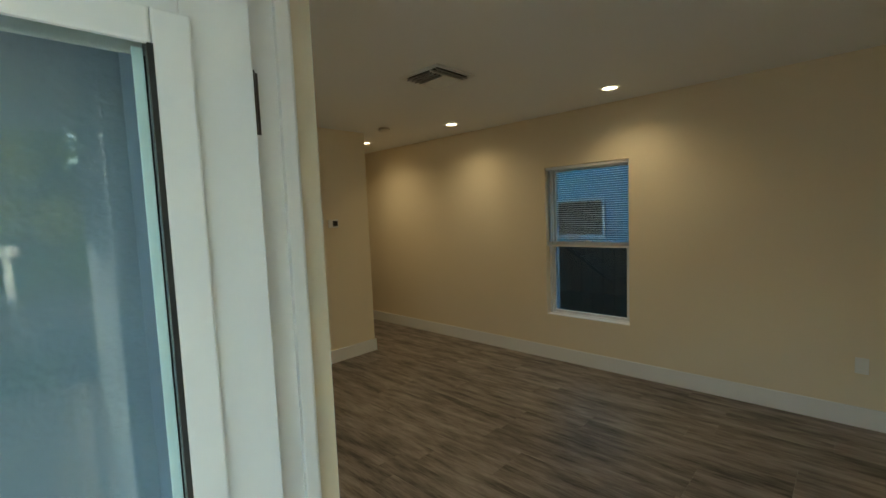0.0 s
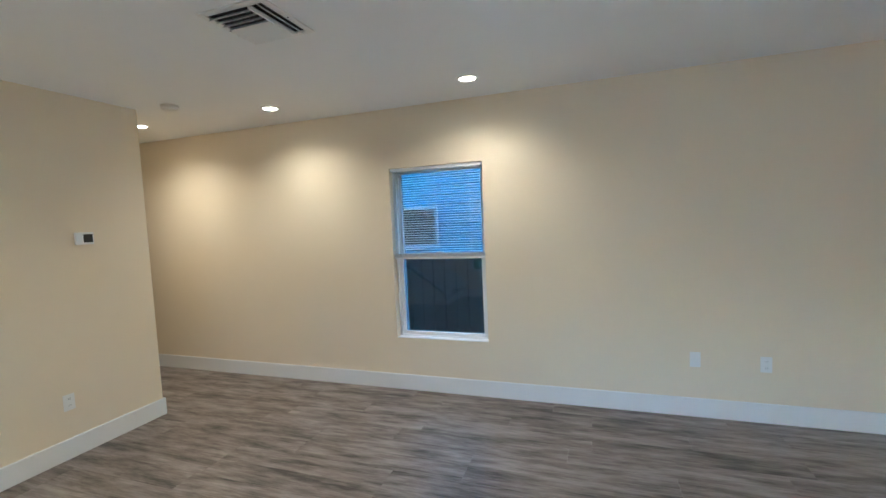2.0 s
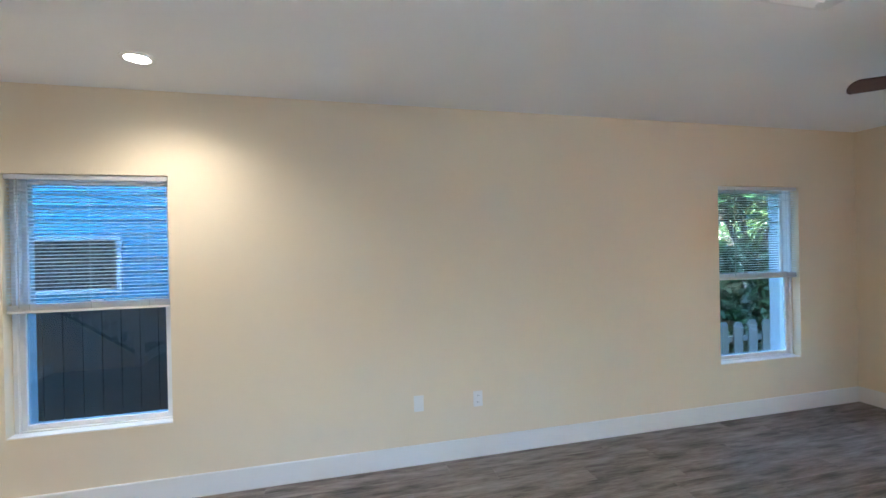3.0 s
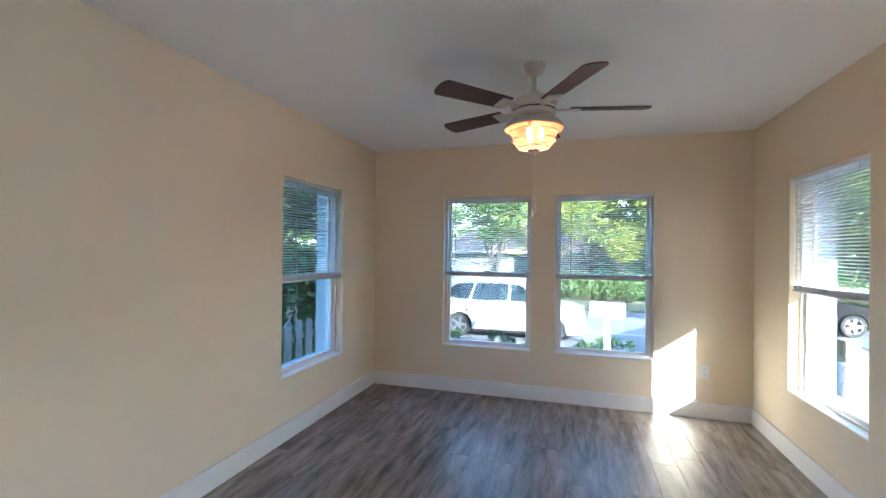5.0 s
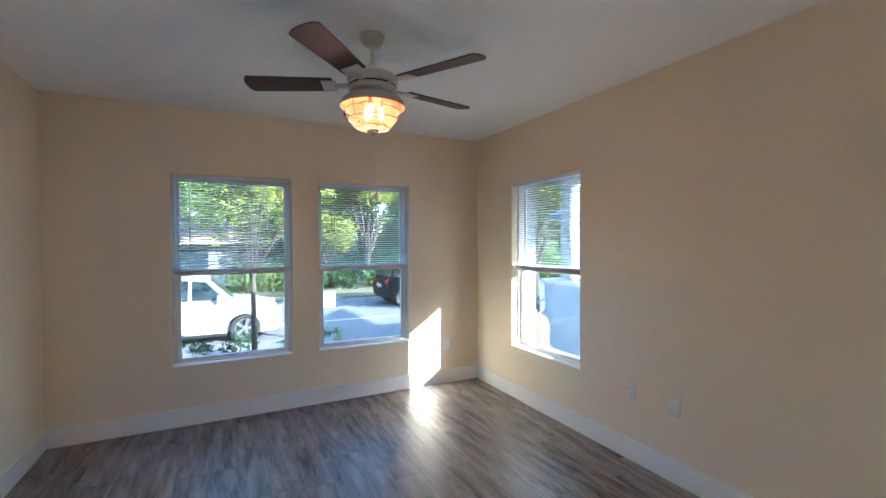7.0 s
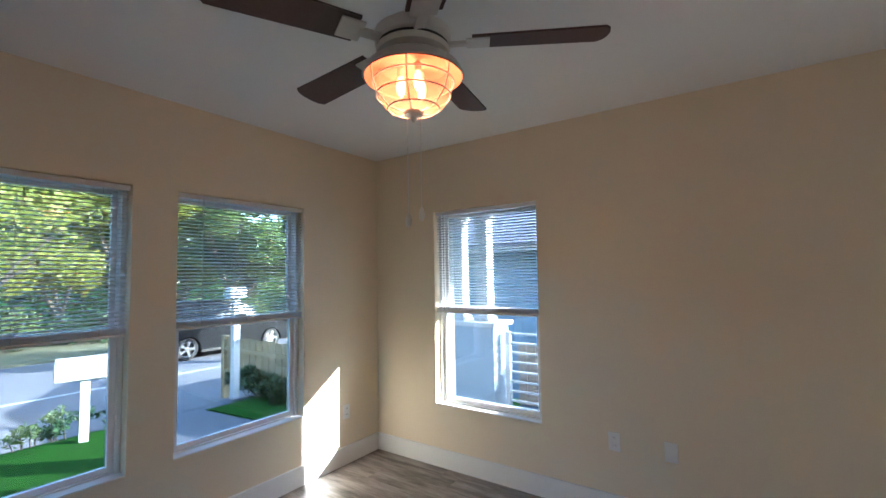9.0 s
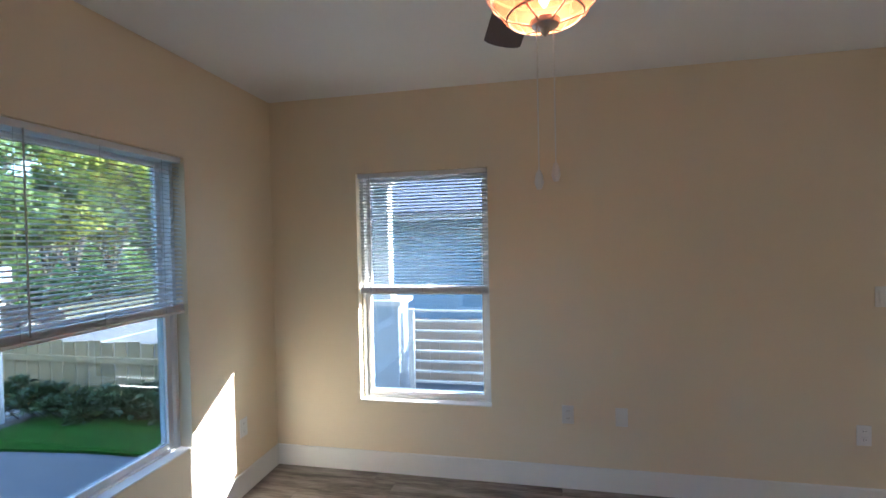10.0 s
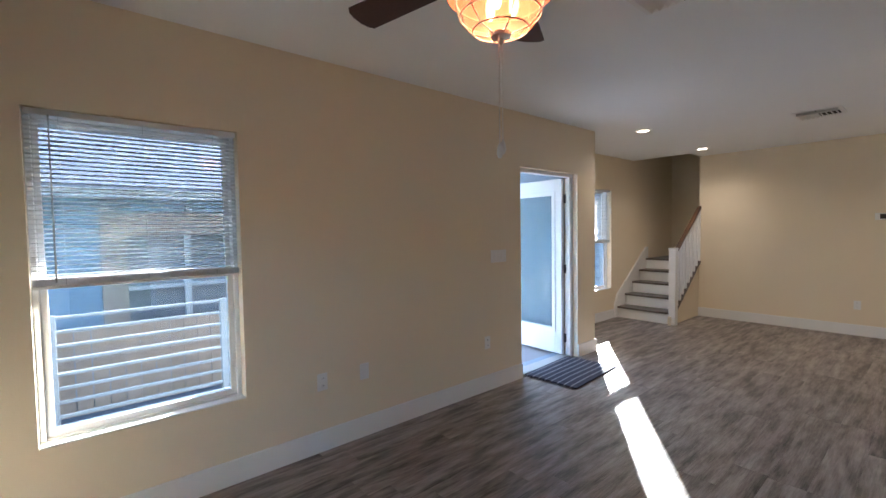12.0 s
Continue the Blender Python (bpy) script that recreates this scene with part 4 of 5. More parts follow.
# neighbour to the north: blue siding
nn = thing("blue_house", "bright blue clapboard house next door", "house")
part("wall", wall_mesh("x", -6, 2.2, -0.6, 3.6, 8.6, 8.8, [(-2.0, -1.03, 1.16, 1.74)]), M_BLUEWALL, nn)
for k in range(26):
    z = -0.5 + k * 0.155
    if z < 1.09 or z > 1.82:
        part("clapboard", boxes(((-6, 8.575, z), (2.2, 8.599, z + 0.012))), M_BLUEWALL, nn)
    else:
        part("clapboard", boxes(((-6, 8.575, z), (-2.055, 8.599, z + 0.012)), ((-0.975, 8.575, z), (2.2, 8.599, z + 0.012))), M_BLUEWALL, nn)
w = part("window", boxes(((-2.0, 8.68, 1.16), (-1.03, 8.7, 1.74))), M_CARGLASS, nn)
part("frame", boxes(((-2.05, 8.56, 1.11), (-2.0, 8.6, 1.79)), ((-1.03, 8.56, 1.11), (-0.98, 8.6, 1.79)), ((-2.0, 8.56, 1.74), (-1.03, 8.6, 1.79)), ((-2.0, 8.56, 1.11), (-1.03, 8.6, 1.16)), bevel=0.004), M_PALEBLUE, w)
nf = thing("boundary_fence", "tall dark wooden boundary fence", "fence")
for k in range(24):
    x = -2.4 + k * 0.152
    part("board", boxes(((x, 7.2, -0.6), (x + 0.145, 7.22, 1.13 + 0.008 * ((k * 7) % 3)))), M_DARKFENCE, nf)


def picket_fence(name_label, a, b, z0, h, n, paint, w=0.085):
    th = thing("picket_fence", name_label, "fence")
    a, b = Vector(a), Vector(b)
    d = (b - a)
    L = d.length
    rz = math.degrees(math.atan2(d.y, d.x))
    th.matrix_world = pose(a.x, a.y, z0, 0, 0, rz)
    bm = bmesh.new()
    p = [(-w / 2, 0), (w / 2, 0), (w / 2, h - 0.05), (w / 4, h), (-w / 4, h), (-w / 2, h - 0.05)]
    f = [bm.verts.new((x, 0, z)) for x, z in p]
    g = [bm.verts.new((x, 0.02, z)) for x, z in p]
    bm.faces.new(f)
    bm.faces.new(g[::-1])
    for i in range(6):
        bm.faces.new((f[i], f[(i + 1) % 6], g[(i + 1) % 6], g[i]))
    me = mesh_of("picket", bm, paint)
    for k in range(n):
        ob = new("picket", me)
        ob.parent = th
        ob.location = (L * (k + 0.5) / n, 0, 0.01 * ((k * 5) % 3))
    for z in (0.25, h - 0.25):
        part("rail", boxes(((0, 0.021, z), (L, 0.055, z + 0.07))), paint, th)


picket_fence("grey picket fence with broad pickets", (5.0, 7.1), (9.2, 7.1), -0.55, 1.07, 18, M_GREYPICKET, 0.135)
picket_fence("white picket fence by the street", (10.5, 6.3), (10.5, 9.5), -0.55, 0.98, 20, M_WHITE_EXT)

# cedar fence by the driveway
cf = thing("cedar_fence", "new raw cedar board fence with rails", "fence")
for k in range(27):
    x = 6.9 + k * 0.212
    part("board", boxes(((x, 0.0, -0.6), (x + 0.186, 0.02, 0.30 + 0.014 * ((k * 5) % 3))), bevel=0.004), M_FENCE, cf)
for z in (-0.42, 0.03):
    part("rail", boxes(((7.0, 0.022, z), (12.6, 0.065, z + 0.085)), bevel=0.004), M_FENCE, cf)
part("post", boxes(((12.6, -0.04, -0.95), (12.72, 0.08, 0.34)), bevel=0.006), M_FENCE, cf)

# ---- vehicles ----


def loft(bm, sections):
    """Skin between closed rings of equal length; ends capped."""
    rings = [[bm.verts.new(p) for p in sec] for sec in sections]
    n = len(rings[0])
    for p, q in zip(rings, rings[1:]):
        for i in range(n):
            bm.faces.new((p[i], p[(i + 1) % n], q[(i + 1) % n], q[i]))
    bm.faces.new(rings[0][::-1])
    bm.faces.new(rings[-1])


def build_car(label, paint, at, rz, L=4.65, W=1.84, H=1.68, wb=2.66):
    """An SUV; local +x is the nose, z = 0 the road, origin between the axles."""
    car = thing("parked_car", label, "car", at, rz)
    fx, rx = wb / 2, -wb / 2
    nose, tail = fx + 0.92, rx - 0.92 + (wb - 2.66)
    # side profile of the lower body from tail to nose with wheel arches below
    R = 0.40
    arch = lambda cx: [(cx + R * math.cos(a), 0.33 + R * math.sin(a)) for a in [math.pi - i * math.pi / 10 for i in range(11)]]
    low = [(tail + 0.06, 0.36), (tail + 0.15, 0.26), (rx - R, 0.25)] + arch(rx) + [(rx + R, 0.22), (fx - R, 0.22)] + arch(fx) + [(fx + R, 0.24), (nose - 0.14, 0.26), (nose - 0.03, 0.38)]
    up = [(nose, 0.56), (nose - 0.03, 0.72), (nose - 0.12, 0.84), (nose - 0.35, 0.93), (fx - 0.05, 1.02), (fx - 0.30, 1.06), (0.0, 1.05), (rx, 1.07), (tail + 0.14, 1.09), (tail + 0.03, 1.0), (tail, 0.75), (tail + 0.02, 0.5)]
    prof = low + up
    bm = bmesh.new()
    secs = []
    for y, k in ((-W / 2 + 0.02, 0.94), (-W / 2, 1.0), (-W / 2 + 0.10, 1.0), (0, 1.0), (W / 2 - 0.10, 1.0), (W / 2, 1.0), (W / 2 - 0.02, 0.94)):
        edge = abs(y) > W / 2 - 0.05
        secs.append([((x * (0.985 if edge else 1.0)), y * (1 - 0.05 * max(0, (z - 0.75))), z if not edge else 0.26 + (z - 0.26) * (0.985 if k == 1.0 else 0.96)) for x, z in prof])
    loft(bm, secs)
    part("body", bm, paint, car, smooth=True)
    # cabin
    cab = [(fx - 0.22, 1.04), (fx - 0.80, H - 0.10), (fx - 1.15, H - 0.02), (-0.3, H), (rx + 0.05, H - 0.02), (tail + 0.38, H - 0.10), (tail + 0.10, 1.06)]
    bm = bmesh.new()
    secs = []
    for sgn in (-1, 1):
        secs.append([(x, sgn * (W / 2 - 0.07 - (z - 1.04) * 0.26), z) for x, z in cab])
    loft(bm, secs)
    bmesh.ops.bevel(bm, geom=bm.edges[:], offset=0.05, segments=3, affect="EDGES", clamp_overlap=True)
    part("cabin", bm, paint, car, smooth=True)
    # side glass, windscreen, rear glass
    side = lambda z: W / 2 - 0.07 - (z - 1.04) * 0.26 + 0.006
    for sgn in (-1, 1):
        for pts in ([(fx - 0.42, 1.09), (fx - 0.86, H - 0.16), (fx - 1.16, H - 0.11), (fx - 1.16, 1.09)], [(fx - 1.24, 1.09), (fx - 1.24, H - 0.11), (rx + 0.50, H - 0.11), (rx + 0.36, 1.09)], [(rx + 0.28, 1.10), (rx + 0.42, H - 0.12), (rx - 0.05, H - 0.14), (tail + 0.42, 1.24), (tail + 0.45, 1.12)]):
            bm = bmesh.new()
            o = [bm.verts.new((x, sgn * side(z), z)) for x, z in pts]
            i = [bm.verts.new((x, sgn * (side(z) - 0.02), z)) for x, z in pts]
            bm.faces.new(o)
            bm.faces.new(i[::-1])
            for k in range(len(o)):
                bm.faces.new((o[k], o[(k + 1) % len(o)], i[(k + 1) % len(o)], i[k]))
            part("side_window", bm, M_CARGLASS, car, "dark tinted side window")
    for nm, (xa, za), (xb, zb), d in (("windscreen", (fx - 0.27, 1.08), (fx - 0.78, H - 0.12), 0.016), ("rear_window", (tail + 0.155, 1.14), (tail + 0.36, H - 0.14), -0.016)):
        bm = bmesh.new()
        wa, wb2 = W / 2 - 0.14, W / 2 - 0.27
        o = [bm.verts.new(p) for p in ((xa + d, -wa, za + 0.012), (xa + d, wa, za + 0.012), (xb + d, wb2, zb + 0.012), (xb + d, -wb2, zb + 0.012))]
        i = [bm.verts.new(v.co - Vector((d, 0, 0.012)) * 2) for v in o]
        bm.faces.new(o)
        bm.faces.new(i[::-1])
        for k in range(4):
            bm.faces.new((o[k], o[(k + 1) % 4], i[(k + 1) % 4], i[k]))
        part(nm, bm, M_CARGLASS, car, "dark " + nm.replace("_", " "))
    # wheels
    for cx in (fx, rx):
        for sgn in (-1, 1):
            wheel = new("wheel")
            wheel.parent = car
            wheel.matrix_basis = pose(cx, sgn * (W / 2 - 0.13), 0.345, -90 * sgn)
            bm = bmesh.new()
            lathe(bm, [(0.235, -0.10), (0.325, -0.11), (0.345, -0.07), (0.345, 0.07), (0.325, 0.11), (0.235, 0.10)], seg=28, close=False)
            part("tyre", bm, M_RUBBER, wheel, smooth=True)
            bm = bmesh.new()
            lathe(bm, [(0.235, -0.09), (0.235, 0.095), (0.222, 0.10), (0.215, 0.03), (0.06, 0.02), (0.001, 0.02)], seg=28, close=False)
            part("wheel_well_disc", bm, M_DARK, wheel, smooth=True)
            bm = bmesh.new()
            ring_tube(bm, (0, 0, 0.10), 0.228, 0.012)
            lathe(bm, [(0.05, 0.05), (0.055, 0.085), (0.02, 0.095)], seg=16)
            for k in range(5):
                a = math.tau * k / 5
                c, s = math.cos(a), math.sin(a)
                q = [(0.04, -0.03), (0.22, -0.042), (0.22, 0.042), (0.04, 0.03)]
                o = [bm.verts.new((x * c - y * s, x * s + y * c, 0.092)) for x, y in q]
                i = [bm.verts.new((x * c - y * s, x * s + y * c, 0.06)) for x, y in q]
                bm.faces.new(o)
                bm.faces.new(i[::-1])
                for m in range(4):
                    bm.faces.new((o[m], o[(m + 1) % 4], i[(m + 1) % 4], i[m]))
            part("rim", bm, M_ALLOY, wheel, "five-spoke alloy rim")
    # lamps, mirrors, handles, sills
    for sgn in (-1, 1):
        part("headlight", boxes(((nose - 0.24, sgn * 0.78 - 0.11, 0.74), (nose - 0.07, sgn * 0.78 + 0.11, 0.86)), bevel=0.03), M_ALLOY, car, "clear headlight")
        part("tail_light", boxes(((tail - 0.01, sgn * 0.74 - 0.15, 0.88), (tail + 0.14, sgn * 0.74 + 0.15, 1.06)), bevel=0.03), M_REDLAMP, car, "red tail light")
        part("wing_mirror", boxes(((fx - 0.62, sgn * (W / 2 + 0.09) - 0.09, 1.06), (fx - 0.50, sgn * (W / 2 + 0.09) + 0.07, 1.20)), bevel=0.03), paint, car)
        for hx in (fx - 1.12, rx + 0.52):
            part("door_handle", boxes(((hx - 0.10, sgn * (W / 2) - 0.02, 0.93), (hx + 0.10, sgn * (W / 2) + 0.02, 0.96)), bevel=0.008), paint, car)
        for sx in (fx - 0.42, fx - 1.20, rx + 0.40):
            part("door_gap", boxes(((sx - 0.004, sgn * (W / 2 - 0.012) - 0.006, 0.34), (sx + 0.004, sgn * (W / 2 - 0.012) + 0.006, 1.0))), M_DARK, car)
        part("side_sill", boxes(((rx + R + 0.02, sgn * (W / 2 - 0.03) - 0.03, 0.19), (fx - R - 0.02, sgn * (W / 2 - 0.03) + 0.03, 0.27)), bevel=0.01), M_BLACK, car)
    part("grille", boxes(((nose - 0.03, -0.45, 0.55), (nose + 0.005, 0.45, 0.74)), bevel=0.01), M_BLACK, car)
    part("number_plate", boxes(((tail - 0.012, -0.26, 0.72), (tail + 0.02, 0.26, 0.84)), bevel=0.004), M_PLATE, car)
    return car


build_car("white compact crossover car parked on the street", M_CARW, (15.1, 5.42, ROAD_Z), -90)
build_car("black mid-size crossover parked across the street", M_CARB, (18.9, -3.1, ROAD_Z), -90, W=1.95, H=1.76, wb=2.9)

# ---- mailbox and post ----


def mailbox(x, y, z, rz):
    th = thing("mailbox", "white mailbox on a square white post", "mailbox", (x, y, z), rz)
    part("post", boxes(((-0.05, -0.05, -0.1), (0.05, 0.05, 0.86)), bevel=0.005), M_WHITE_EXT, th)
    bm = bmesh.new()
    secs = [[(sx * 0.11, yy, z) for sx, z in ((-1, 0.87), (1, 0.87), (1, 1.05), (0.85, 1.10), (0.5, 1.135), (0, 1.15), (-0.5, 1.135), (-0.85, 1.10), (-1, 1.05))] for yy in (-0.30, 0.30)]
    loft(bm, secs)
    b = part("box", bm, M_WHITE_EXT, th, "white arched mailbox body")
    part("door", boxes(((-0.09, 0.301, 0.89), (0.09, 0.312, 1.09)), bevel=0.003), M_WHITE_EXT, b)
    part("bracket", boxes(((-0.07, -0.2, 0.85), (0.07, 0.2, 0.869)), bevel=0.003), M_WHITE_EXT, th)
    return th


mailbox(10.7, 2.93, -0.60, -15)
mp2 = thing("white_post", "square white post with a small sign box by the fence", "post", (11.0, 0.75, -0.45))
part("post", boxes(((-0.055, -0.055, -0.1), (0.055, 0.055, 1.62)), bevel=0.005), M_WHITE_EXT, mp2)
part("box", boxes(((-0.11, -0.15, 1.62), (0.11, 0.15, 1.82)), bevel=0.015), M_WHITE_EXT, mp2)

# ---- plants ----


def leaf_mesh(points, sizes, seed, up=0.3):
    """Many folded leaves, each four triangles, at given places."""
    r = np.random.default_rng(seed)
    n = len(points)
    unit = lambda a: a / (np.linalg.norm(a, axis=1, keepdims=True) + 1e-9)
    d = r.normal(size=(n, 3))
    d[:, 2] = d[:, 2] * 0.6 + up
    d = unit(d)
    t = unit(np.cross(d, r.normal(size=(n, 3))))
    q = np.cross(d, t)
    s = np.asarray(sizes)[:, None]
    p = np.asarray(points)
    v = np.stack((p, p + d * s * 0.5 + t * s * 0.24 + q * s * 0.08, p + d * s, p + d * s * 0.5 - t * s * 0.24 + q * s * 0.08, p + d * s * 0.5), axis=1).reshape(-1, 3)
    k = np.arange(n)[:, None] * 5
    f = np.concatenate([k + np.array(o) for o in ((0, 1, 4), (1, 2, 4), (2, 3, 4), (3, 0, 4))], axis=0)
    me = bpy.data.meshes.new("leaves")
    me.from_pydata(v.tolist(), [], f.tolist())
    return me


def blob_points(seed, centres, n, size, squash=0.8):
    """Leaf places in clumps: shells of many small ellipsoids with gaps between."""
    r = np.random.default_rng(seed)
    c = np.array(centres)[r.integers(len(centres), size=n)]
    d = r.normal(size=(n, 3))
    d /= np.linalg.norm(d, axis=1, keepdims=True)
    rad = (c[:, 3] * (0.45 + 0.6 * r.random(n) ** 0.6))[:, None]
    return c[:, :3] + d * rad * np.array((1, 1, squash)), size * (0.6 + 0.8 * r.random(n))


def tree(at, height, crown, material, seed, n=5000, trunk=0.16, leaf=0.22, fork=0.35, label="leafy street tree with an uneven crown", spread=1.0):
    r = random.Random(seed)
    th = thing("tree", label, "tree", at)
    bm = bmesh.new()
    zf = height * fork
    tube(bm, (0, 0, -0.2), (0.03, 0.02, zf), trunk, trunk * 0.72, seg=10)
    centres = []
    for k in range(7):
        a = math.tau * k / 7 + r.uniform(-0.3, 0.3)
        d = crown * r.uniform(0.45, 0.95) * spread
        e = Vector((d * math.cos(a), d * math.sin(a), zf + (height - zf) * r.uniform(0.35, 0.95)))
        mid = Vector((e.x * 0.4, e.y * 0.4, zf + (e.z - zf) * 0.55))
        tube(bm, (0.03, 0.02, zf - 0.05), mid, trunk * 0.5, trunk * 0.3, seg=7)
        tube(bm, mid, e, trunk * 0.3, trunk * 0.08, seg=6)
        for j in range(3):
            e2 = mid.lerp(e, r.uniform(0.3, 0.9)) + Vector((r.uniform(-1, 1), r.uniform(-1, 1), r.uniform(-0.3, 0.8))) * crown * 0.35
            tube(bm, mid.lerp(e, 0.4), e2, trunk * 0.16, trunk * 0.05, seg=5)
            centres.append((*e2, crown * r.uniform(0.16, 0.32)))
        centres.append((*e, crown * r.uniform(0.2, 0.36)))
    part("trunk", bm, M_BARK, th, "grey bark trunk and limbs", smooth=True)
    me = leaf_mesh(*blob_points(seed, centres, n, leaf), seed)
    me.materials.append(material)
    ob = new("crown", me)
    ob.parent = th
    tagged(ob, "many small leaves", kind="stuff")
    return th


def shrub(name, at, sx, sy, h, material, seed, n, leaf, label, category="shrub"):
    r = random.Random(seed)
    th = thing(name, label, category, at)
    bm = bmesh.new()
    centres = []
    m = max(8, int(sx * sy * 24))
    for k in range(m):
        c = Vector((r.uniform(-sx, sx) * 0.5, r.uniform(-sy, sy) * 0.5, h * r.uniform(0.25, 0.8)))
        tube(bm, (c.x * 0.8, c.y * 0.8, -0.05), c, 0.012, 0.006, seg=5)
        centres.append((*c, h * r.uniform(0.2, 0.36)))
    part("stems", bm, M_BARK, th)
    me = leaf_mesh(*blob_points(seed, centres, n, leaf), seed, 0.5)
    me.materials.append(material)
    ob = new("leaves", me)
    ob.parent = th
    tagged(ob, kind="stuff")
    return th


# slender tree in the front yard
tree((10.9, 4.05, -0.55), 4.2, 1.3, M_LEAFY, 3, n=1300, trunk=0.055, leaf=0.13, fork=0.34, label="slender young yard tree with sparse leaves")
# bed along the street
for k, (x, y) in enumerate(((11.6, 3.2), (11.7, 4.3), (11.6, 5.2), (11.7, 6.1), (11.5, 2.75), (11.3, 6.9))):
    shrub("low_shrub", (x, y, -0.68), 0.5, 0.7, 0.42, M_LEAFD if k % 3 else M_LEAF, 40 + k, 300, 0.075, "low loose green shrub in the street bed")
shrub("hedge", (9.35, 0.45, -0.5), 4.1, 0.5, 0.38, M_LEAFD, 60, 6000, 0.10, "dark green broad-leaved hedge below the cedar fence", "hedge")
shrub("fence_shrub", (10.9, 7.45, -0.6), 0.8, 0.8, 1.9, M_LEAF, 61, 1600, 0.14, "green shrub beside the picket fence")
# dark trees to the north-east
for k, (x, y, h, c) in enumerate(((9.5, 11.0, 6.5, 3.0), (13.0, 12.5, 7.0, 3.2), (7.0, 11.5, 6.0, 2.8))):
    tree((x, y, -0.8), h, c, M_LEAFD, 70 + k, n=7000, leaf=0.28, fork=0.22, label="dense dark green tree behind the picket fence")
shrub("side_hedge", (9.0, 9.4, -0.6), 7.0, 1.2, 2.2, M_LEAFD, 77, 16000, 0.2, "tall dark green hedge behind the picket fence", "hedge")
# across the street
structure("far_lawn", boxes(((21.6, -60, ROAD_Z - 0.1), (26.0, 60, ROAD_Z + 0.05))), M_VERGE, "sunlit dry verge across the street", "lawn")
rr = random.Random(9)
protos = [tree((27, -18.0 + 5 * k, ROAD_Z), 8.0 + k * 0.6, 3.6, (M_LEAF, M_LEAFY, M_LEAF, M_LEAFY)[k], 100 + k, n=5200, leaf=0.34, fork=0.16, spread=1.0, label="broad leafy tree across the street, sunlit") for k in range(4)]
copy_thing(protos[0], pose(25.2, 7.6, ROAD_Z, 0, 0, 40) @ Matrix.Scale(0.95, 4))
for row, (x0, step, z) in enumerate(((26.5, 4.1, ROAD_Z), (32.0, 4.6, ROAD_Z), (40.0, 5.5, ROAD_Z))):
    for k in range(12):
        y = -22 + k * step + rr.uniform(-1, 1)
        if row == 0 and (6.5 < y < 16.5 or y < -18 or k % 3 == 1) or row == 1 and 1 < y < 15:
            continue
        sc = rr.uniform(0.6, 0.98) * (1 + 0.12 * row)
        copy_thing(protos[rr.randrange(4)], pose(x0 + rr.uniform(-1, 2), y, z, 0, 0, rr.uniform(0, 360)) @ Matrix.Scale(sc, 4))
for k in range(5):
    shrub("street_hedge", (25.2, -16 + k * 4.6, ROAD_Z), 1.4, 4.0, 1.5, (M_LEAF, M_LEAFD)[k % 2], 130 + k, 2600, 0.2, "clipped green hedge across the street", "hedge")
fw = random.Random(31)
cl = []
for k in range(420):
    y = fw.uniform(-70, 75)
    cl.append((fw.uniform(46, 54), y, ROAD_Z + fw.uniform(0.3, 5.2 + 1.8 * math.sin(y * 0.3) + 1.5 * math.sin(y * 0.83)), fw.uniform(1.2, 2.4)))
me = leaf_mesh(*blob_points(300, cl, 24000, 0.75), 300)
me.materials.append(M_LEAF)
tagged(new("far_woods", me), "dense green woodland far behind the street trees", "trees", kind="stuff")
fh = thing("far_house", "pale house with a terracotta hip roof across the street", "house")
part("wall", wall_mesh("y", 2.6, 12.6, ROAD_Z, 1.5, 30.0, 30.2, [(9.2, 11.9, -0.9, 1.05), (5.4, 7.2, 0.0, 1.1)]), M_HOUSE, fh)
part("garage_door", boxes(((30.08, 9.2, -0.98), (30.12, 11.9, 1.05))), M_WHITE_EXT, fh)
part("window", boxes(((30.08, 5.4, 0.0), (30.12, 7.2, 1.1))), M_CARGLASS, fh)
bm = bmesh.new()
v = [bm.verts.new(p) for p in ((29.3, 2.0, 1.5), (29.3, 13.2, 1.5), (38, 13.2, 1.5), (38, 2.0, 1.5), (33.6, 6.2, 3.75), (33.6, 9.0, 3.75))]
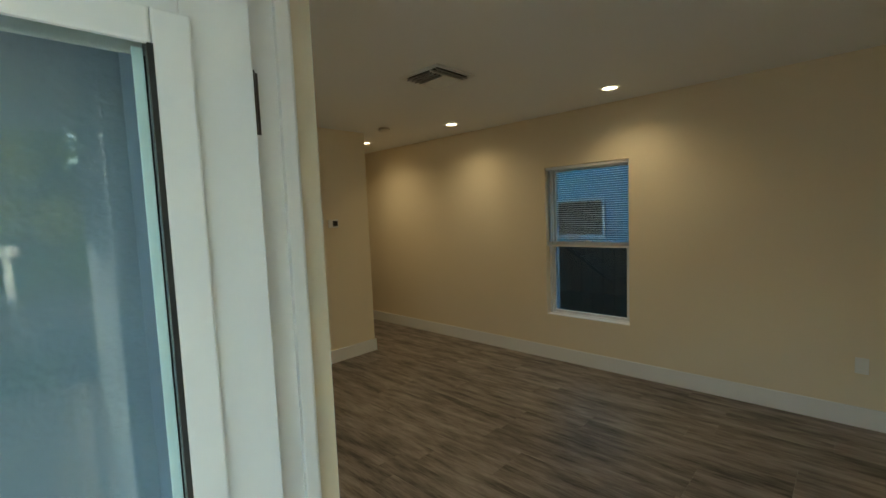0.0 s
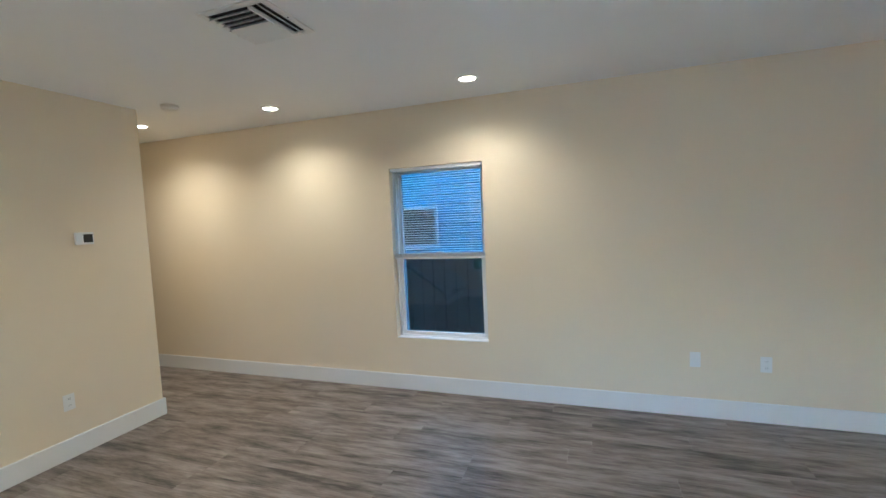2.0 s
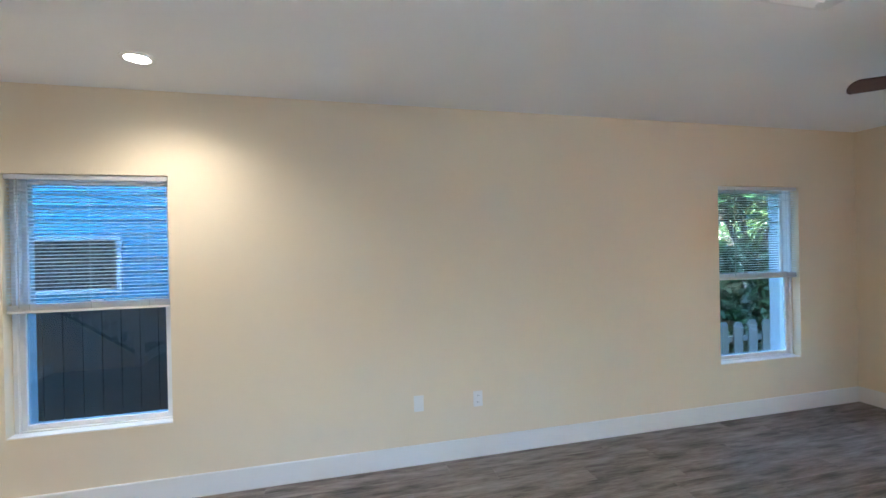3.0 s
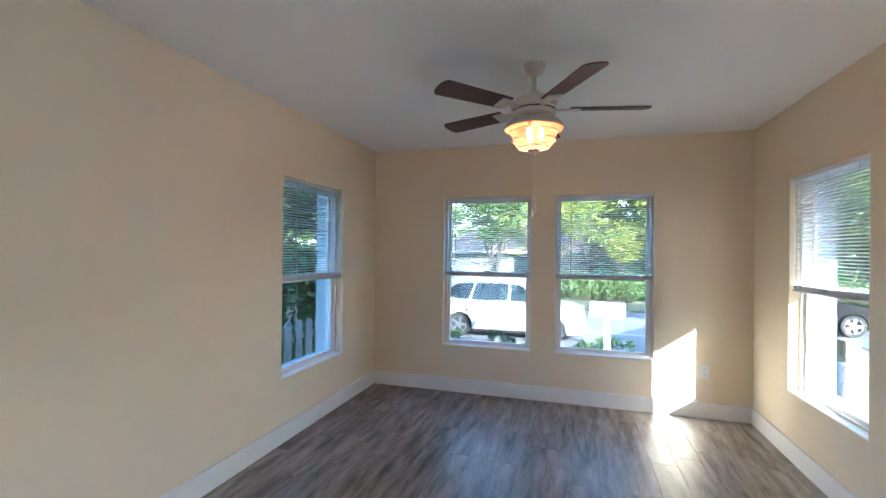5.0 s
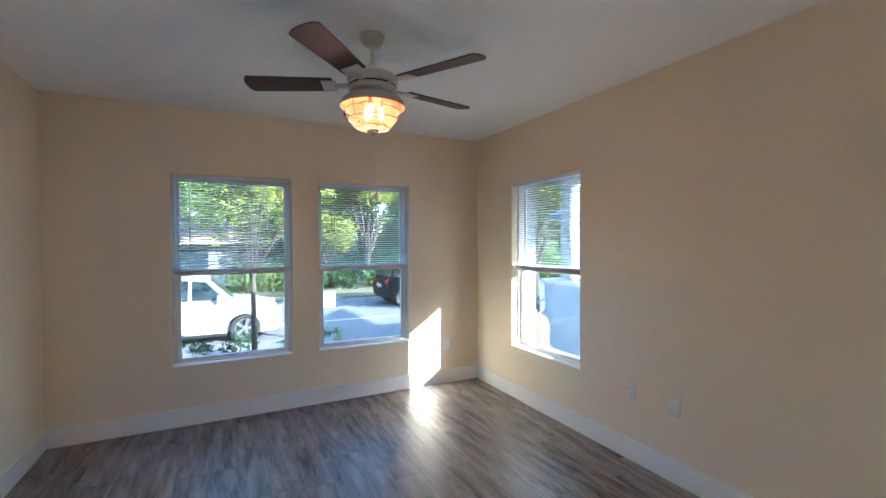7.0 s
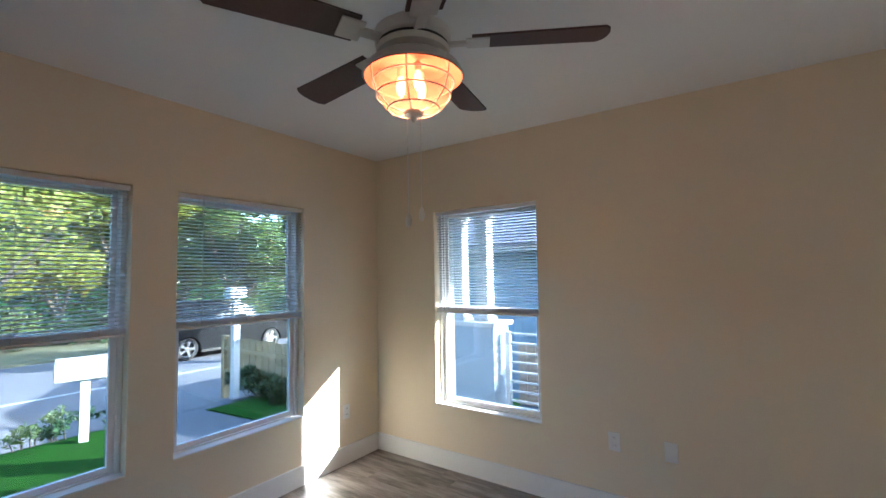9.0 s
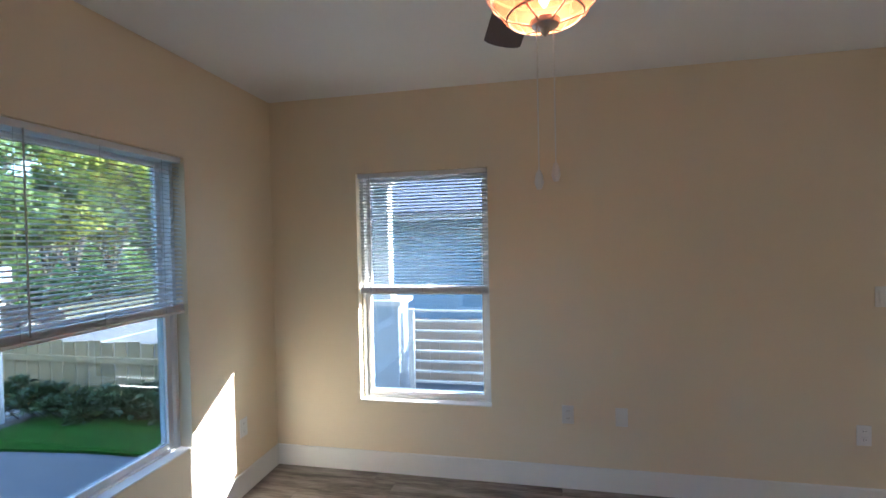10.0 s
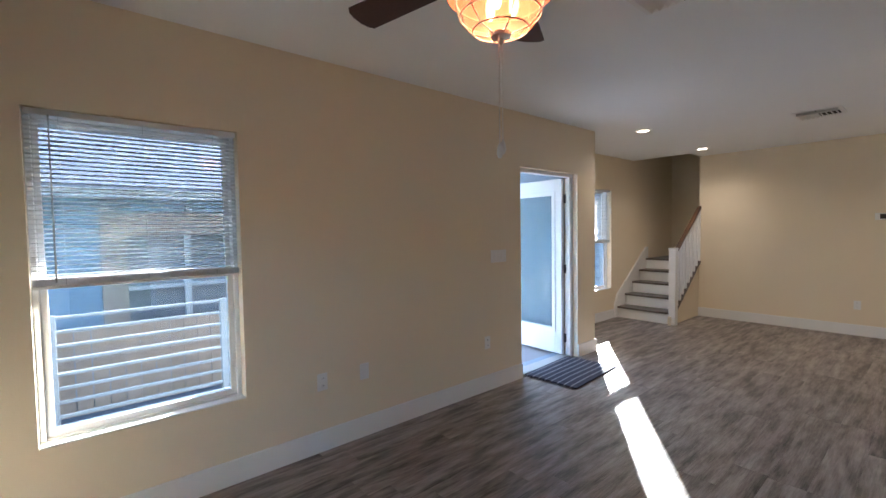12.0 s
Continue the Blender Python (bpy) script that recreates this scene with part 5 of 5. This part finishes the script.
for f in ((0, 1, 5, 4), (1, 2, 5), (2, 3, 4, 5), (3, 0, 4), (3, 2, 1, 0)):
    bm.faces.new([v[i] for i in f])
part("roof", bm, M_ROOF, fh, "terracotta shingle roof")
part("fascia", boxes(((29.26, 2.0, 1.38), (29.299, 13.2, 1.52))), M_WHITE_EXT, fh, "pale eave fascia")
# tree beyond the porch to the south-east
tree((13.5, -4.5, ROAD_Z), 5.5, 2.2, M_LEAFY, 200, n=3600, leaf=0.22, fork=0.3, label="yellow-green tree beyond the driveway")

# ---- floor planks ----
PW, PL = 0.178, 1.22
floor_ob = thing("floor", "grey brown wood-look vinyl plank floor", "floor", kind="structure")
meshes = {}


def plank(x0, x1, y0, y1):
    key = (round(x1 - x0, 3), round(y1 - y0, 3))
    if key not in meshes:
        bm = bmesh.new()
        L, W, e = x1 - x0 - 0.0006, y1 - y0 - 0.0006, 0.0009
        v = [bm.verts.new(p) for p in ((0, 0, -0.0012), (L, 0, -0.0012), (L, W, -0.0012), (0, W, -0.0012), (e, e, 0), (L - e, e, 0), (L - e, W - e, 0), (e, W - e, 0), (0, 0, -0.01), (L, 0, -0.01), (L, W, -0.01), (0, W, -0.01))]
        bm.faces.new(v[4:8])
        for i in range(4):
            j = (i + 1) % 4
            bm.faces.new((v[i], v[j], v[4 + j], v[4 + i]))
            bm.faces.new((v[8 + i], v[8 + j], v[j], v[i]))
        meshes[key] = mesh_of("plank", bm, M_PLANK)
    ob = new("plank", meshes[key])
    ob.parent = floor_ob
    ob.location = (x0, y0, 0)


rnd = random.Random(11)
rows = int(math.ceil((Y_N - Y_A) / PW))
for r in range(rows):
    y0 = Y_A + r * PW
    y1 = min(y0 + PW, Y_N)
    lo = -6.0
    hi = X_E if y0 >= Y_S - 0.12 else X_JOG
    x = lo - round(rnd.random() * 8) / 8 * PL * 0.98
    while x < hi:
        a, b = max(x, lo), min(x + PL, hi)
        if b - a > 0.02:
            plank(round(a, 3), round(b, 3), round(y0, 3), round(y1, 3))
        x += PL
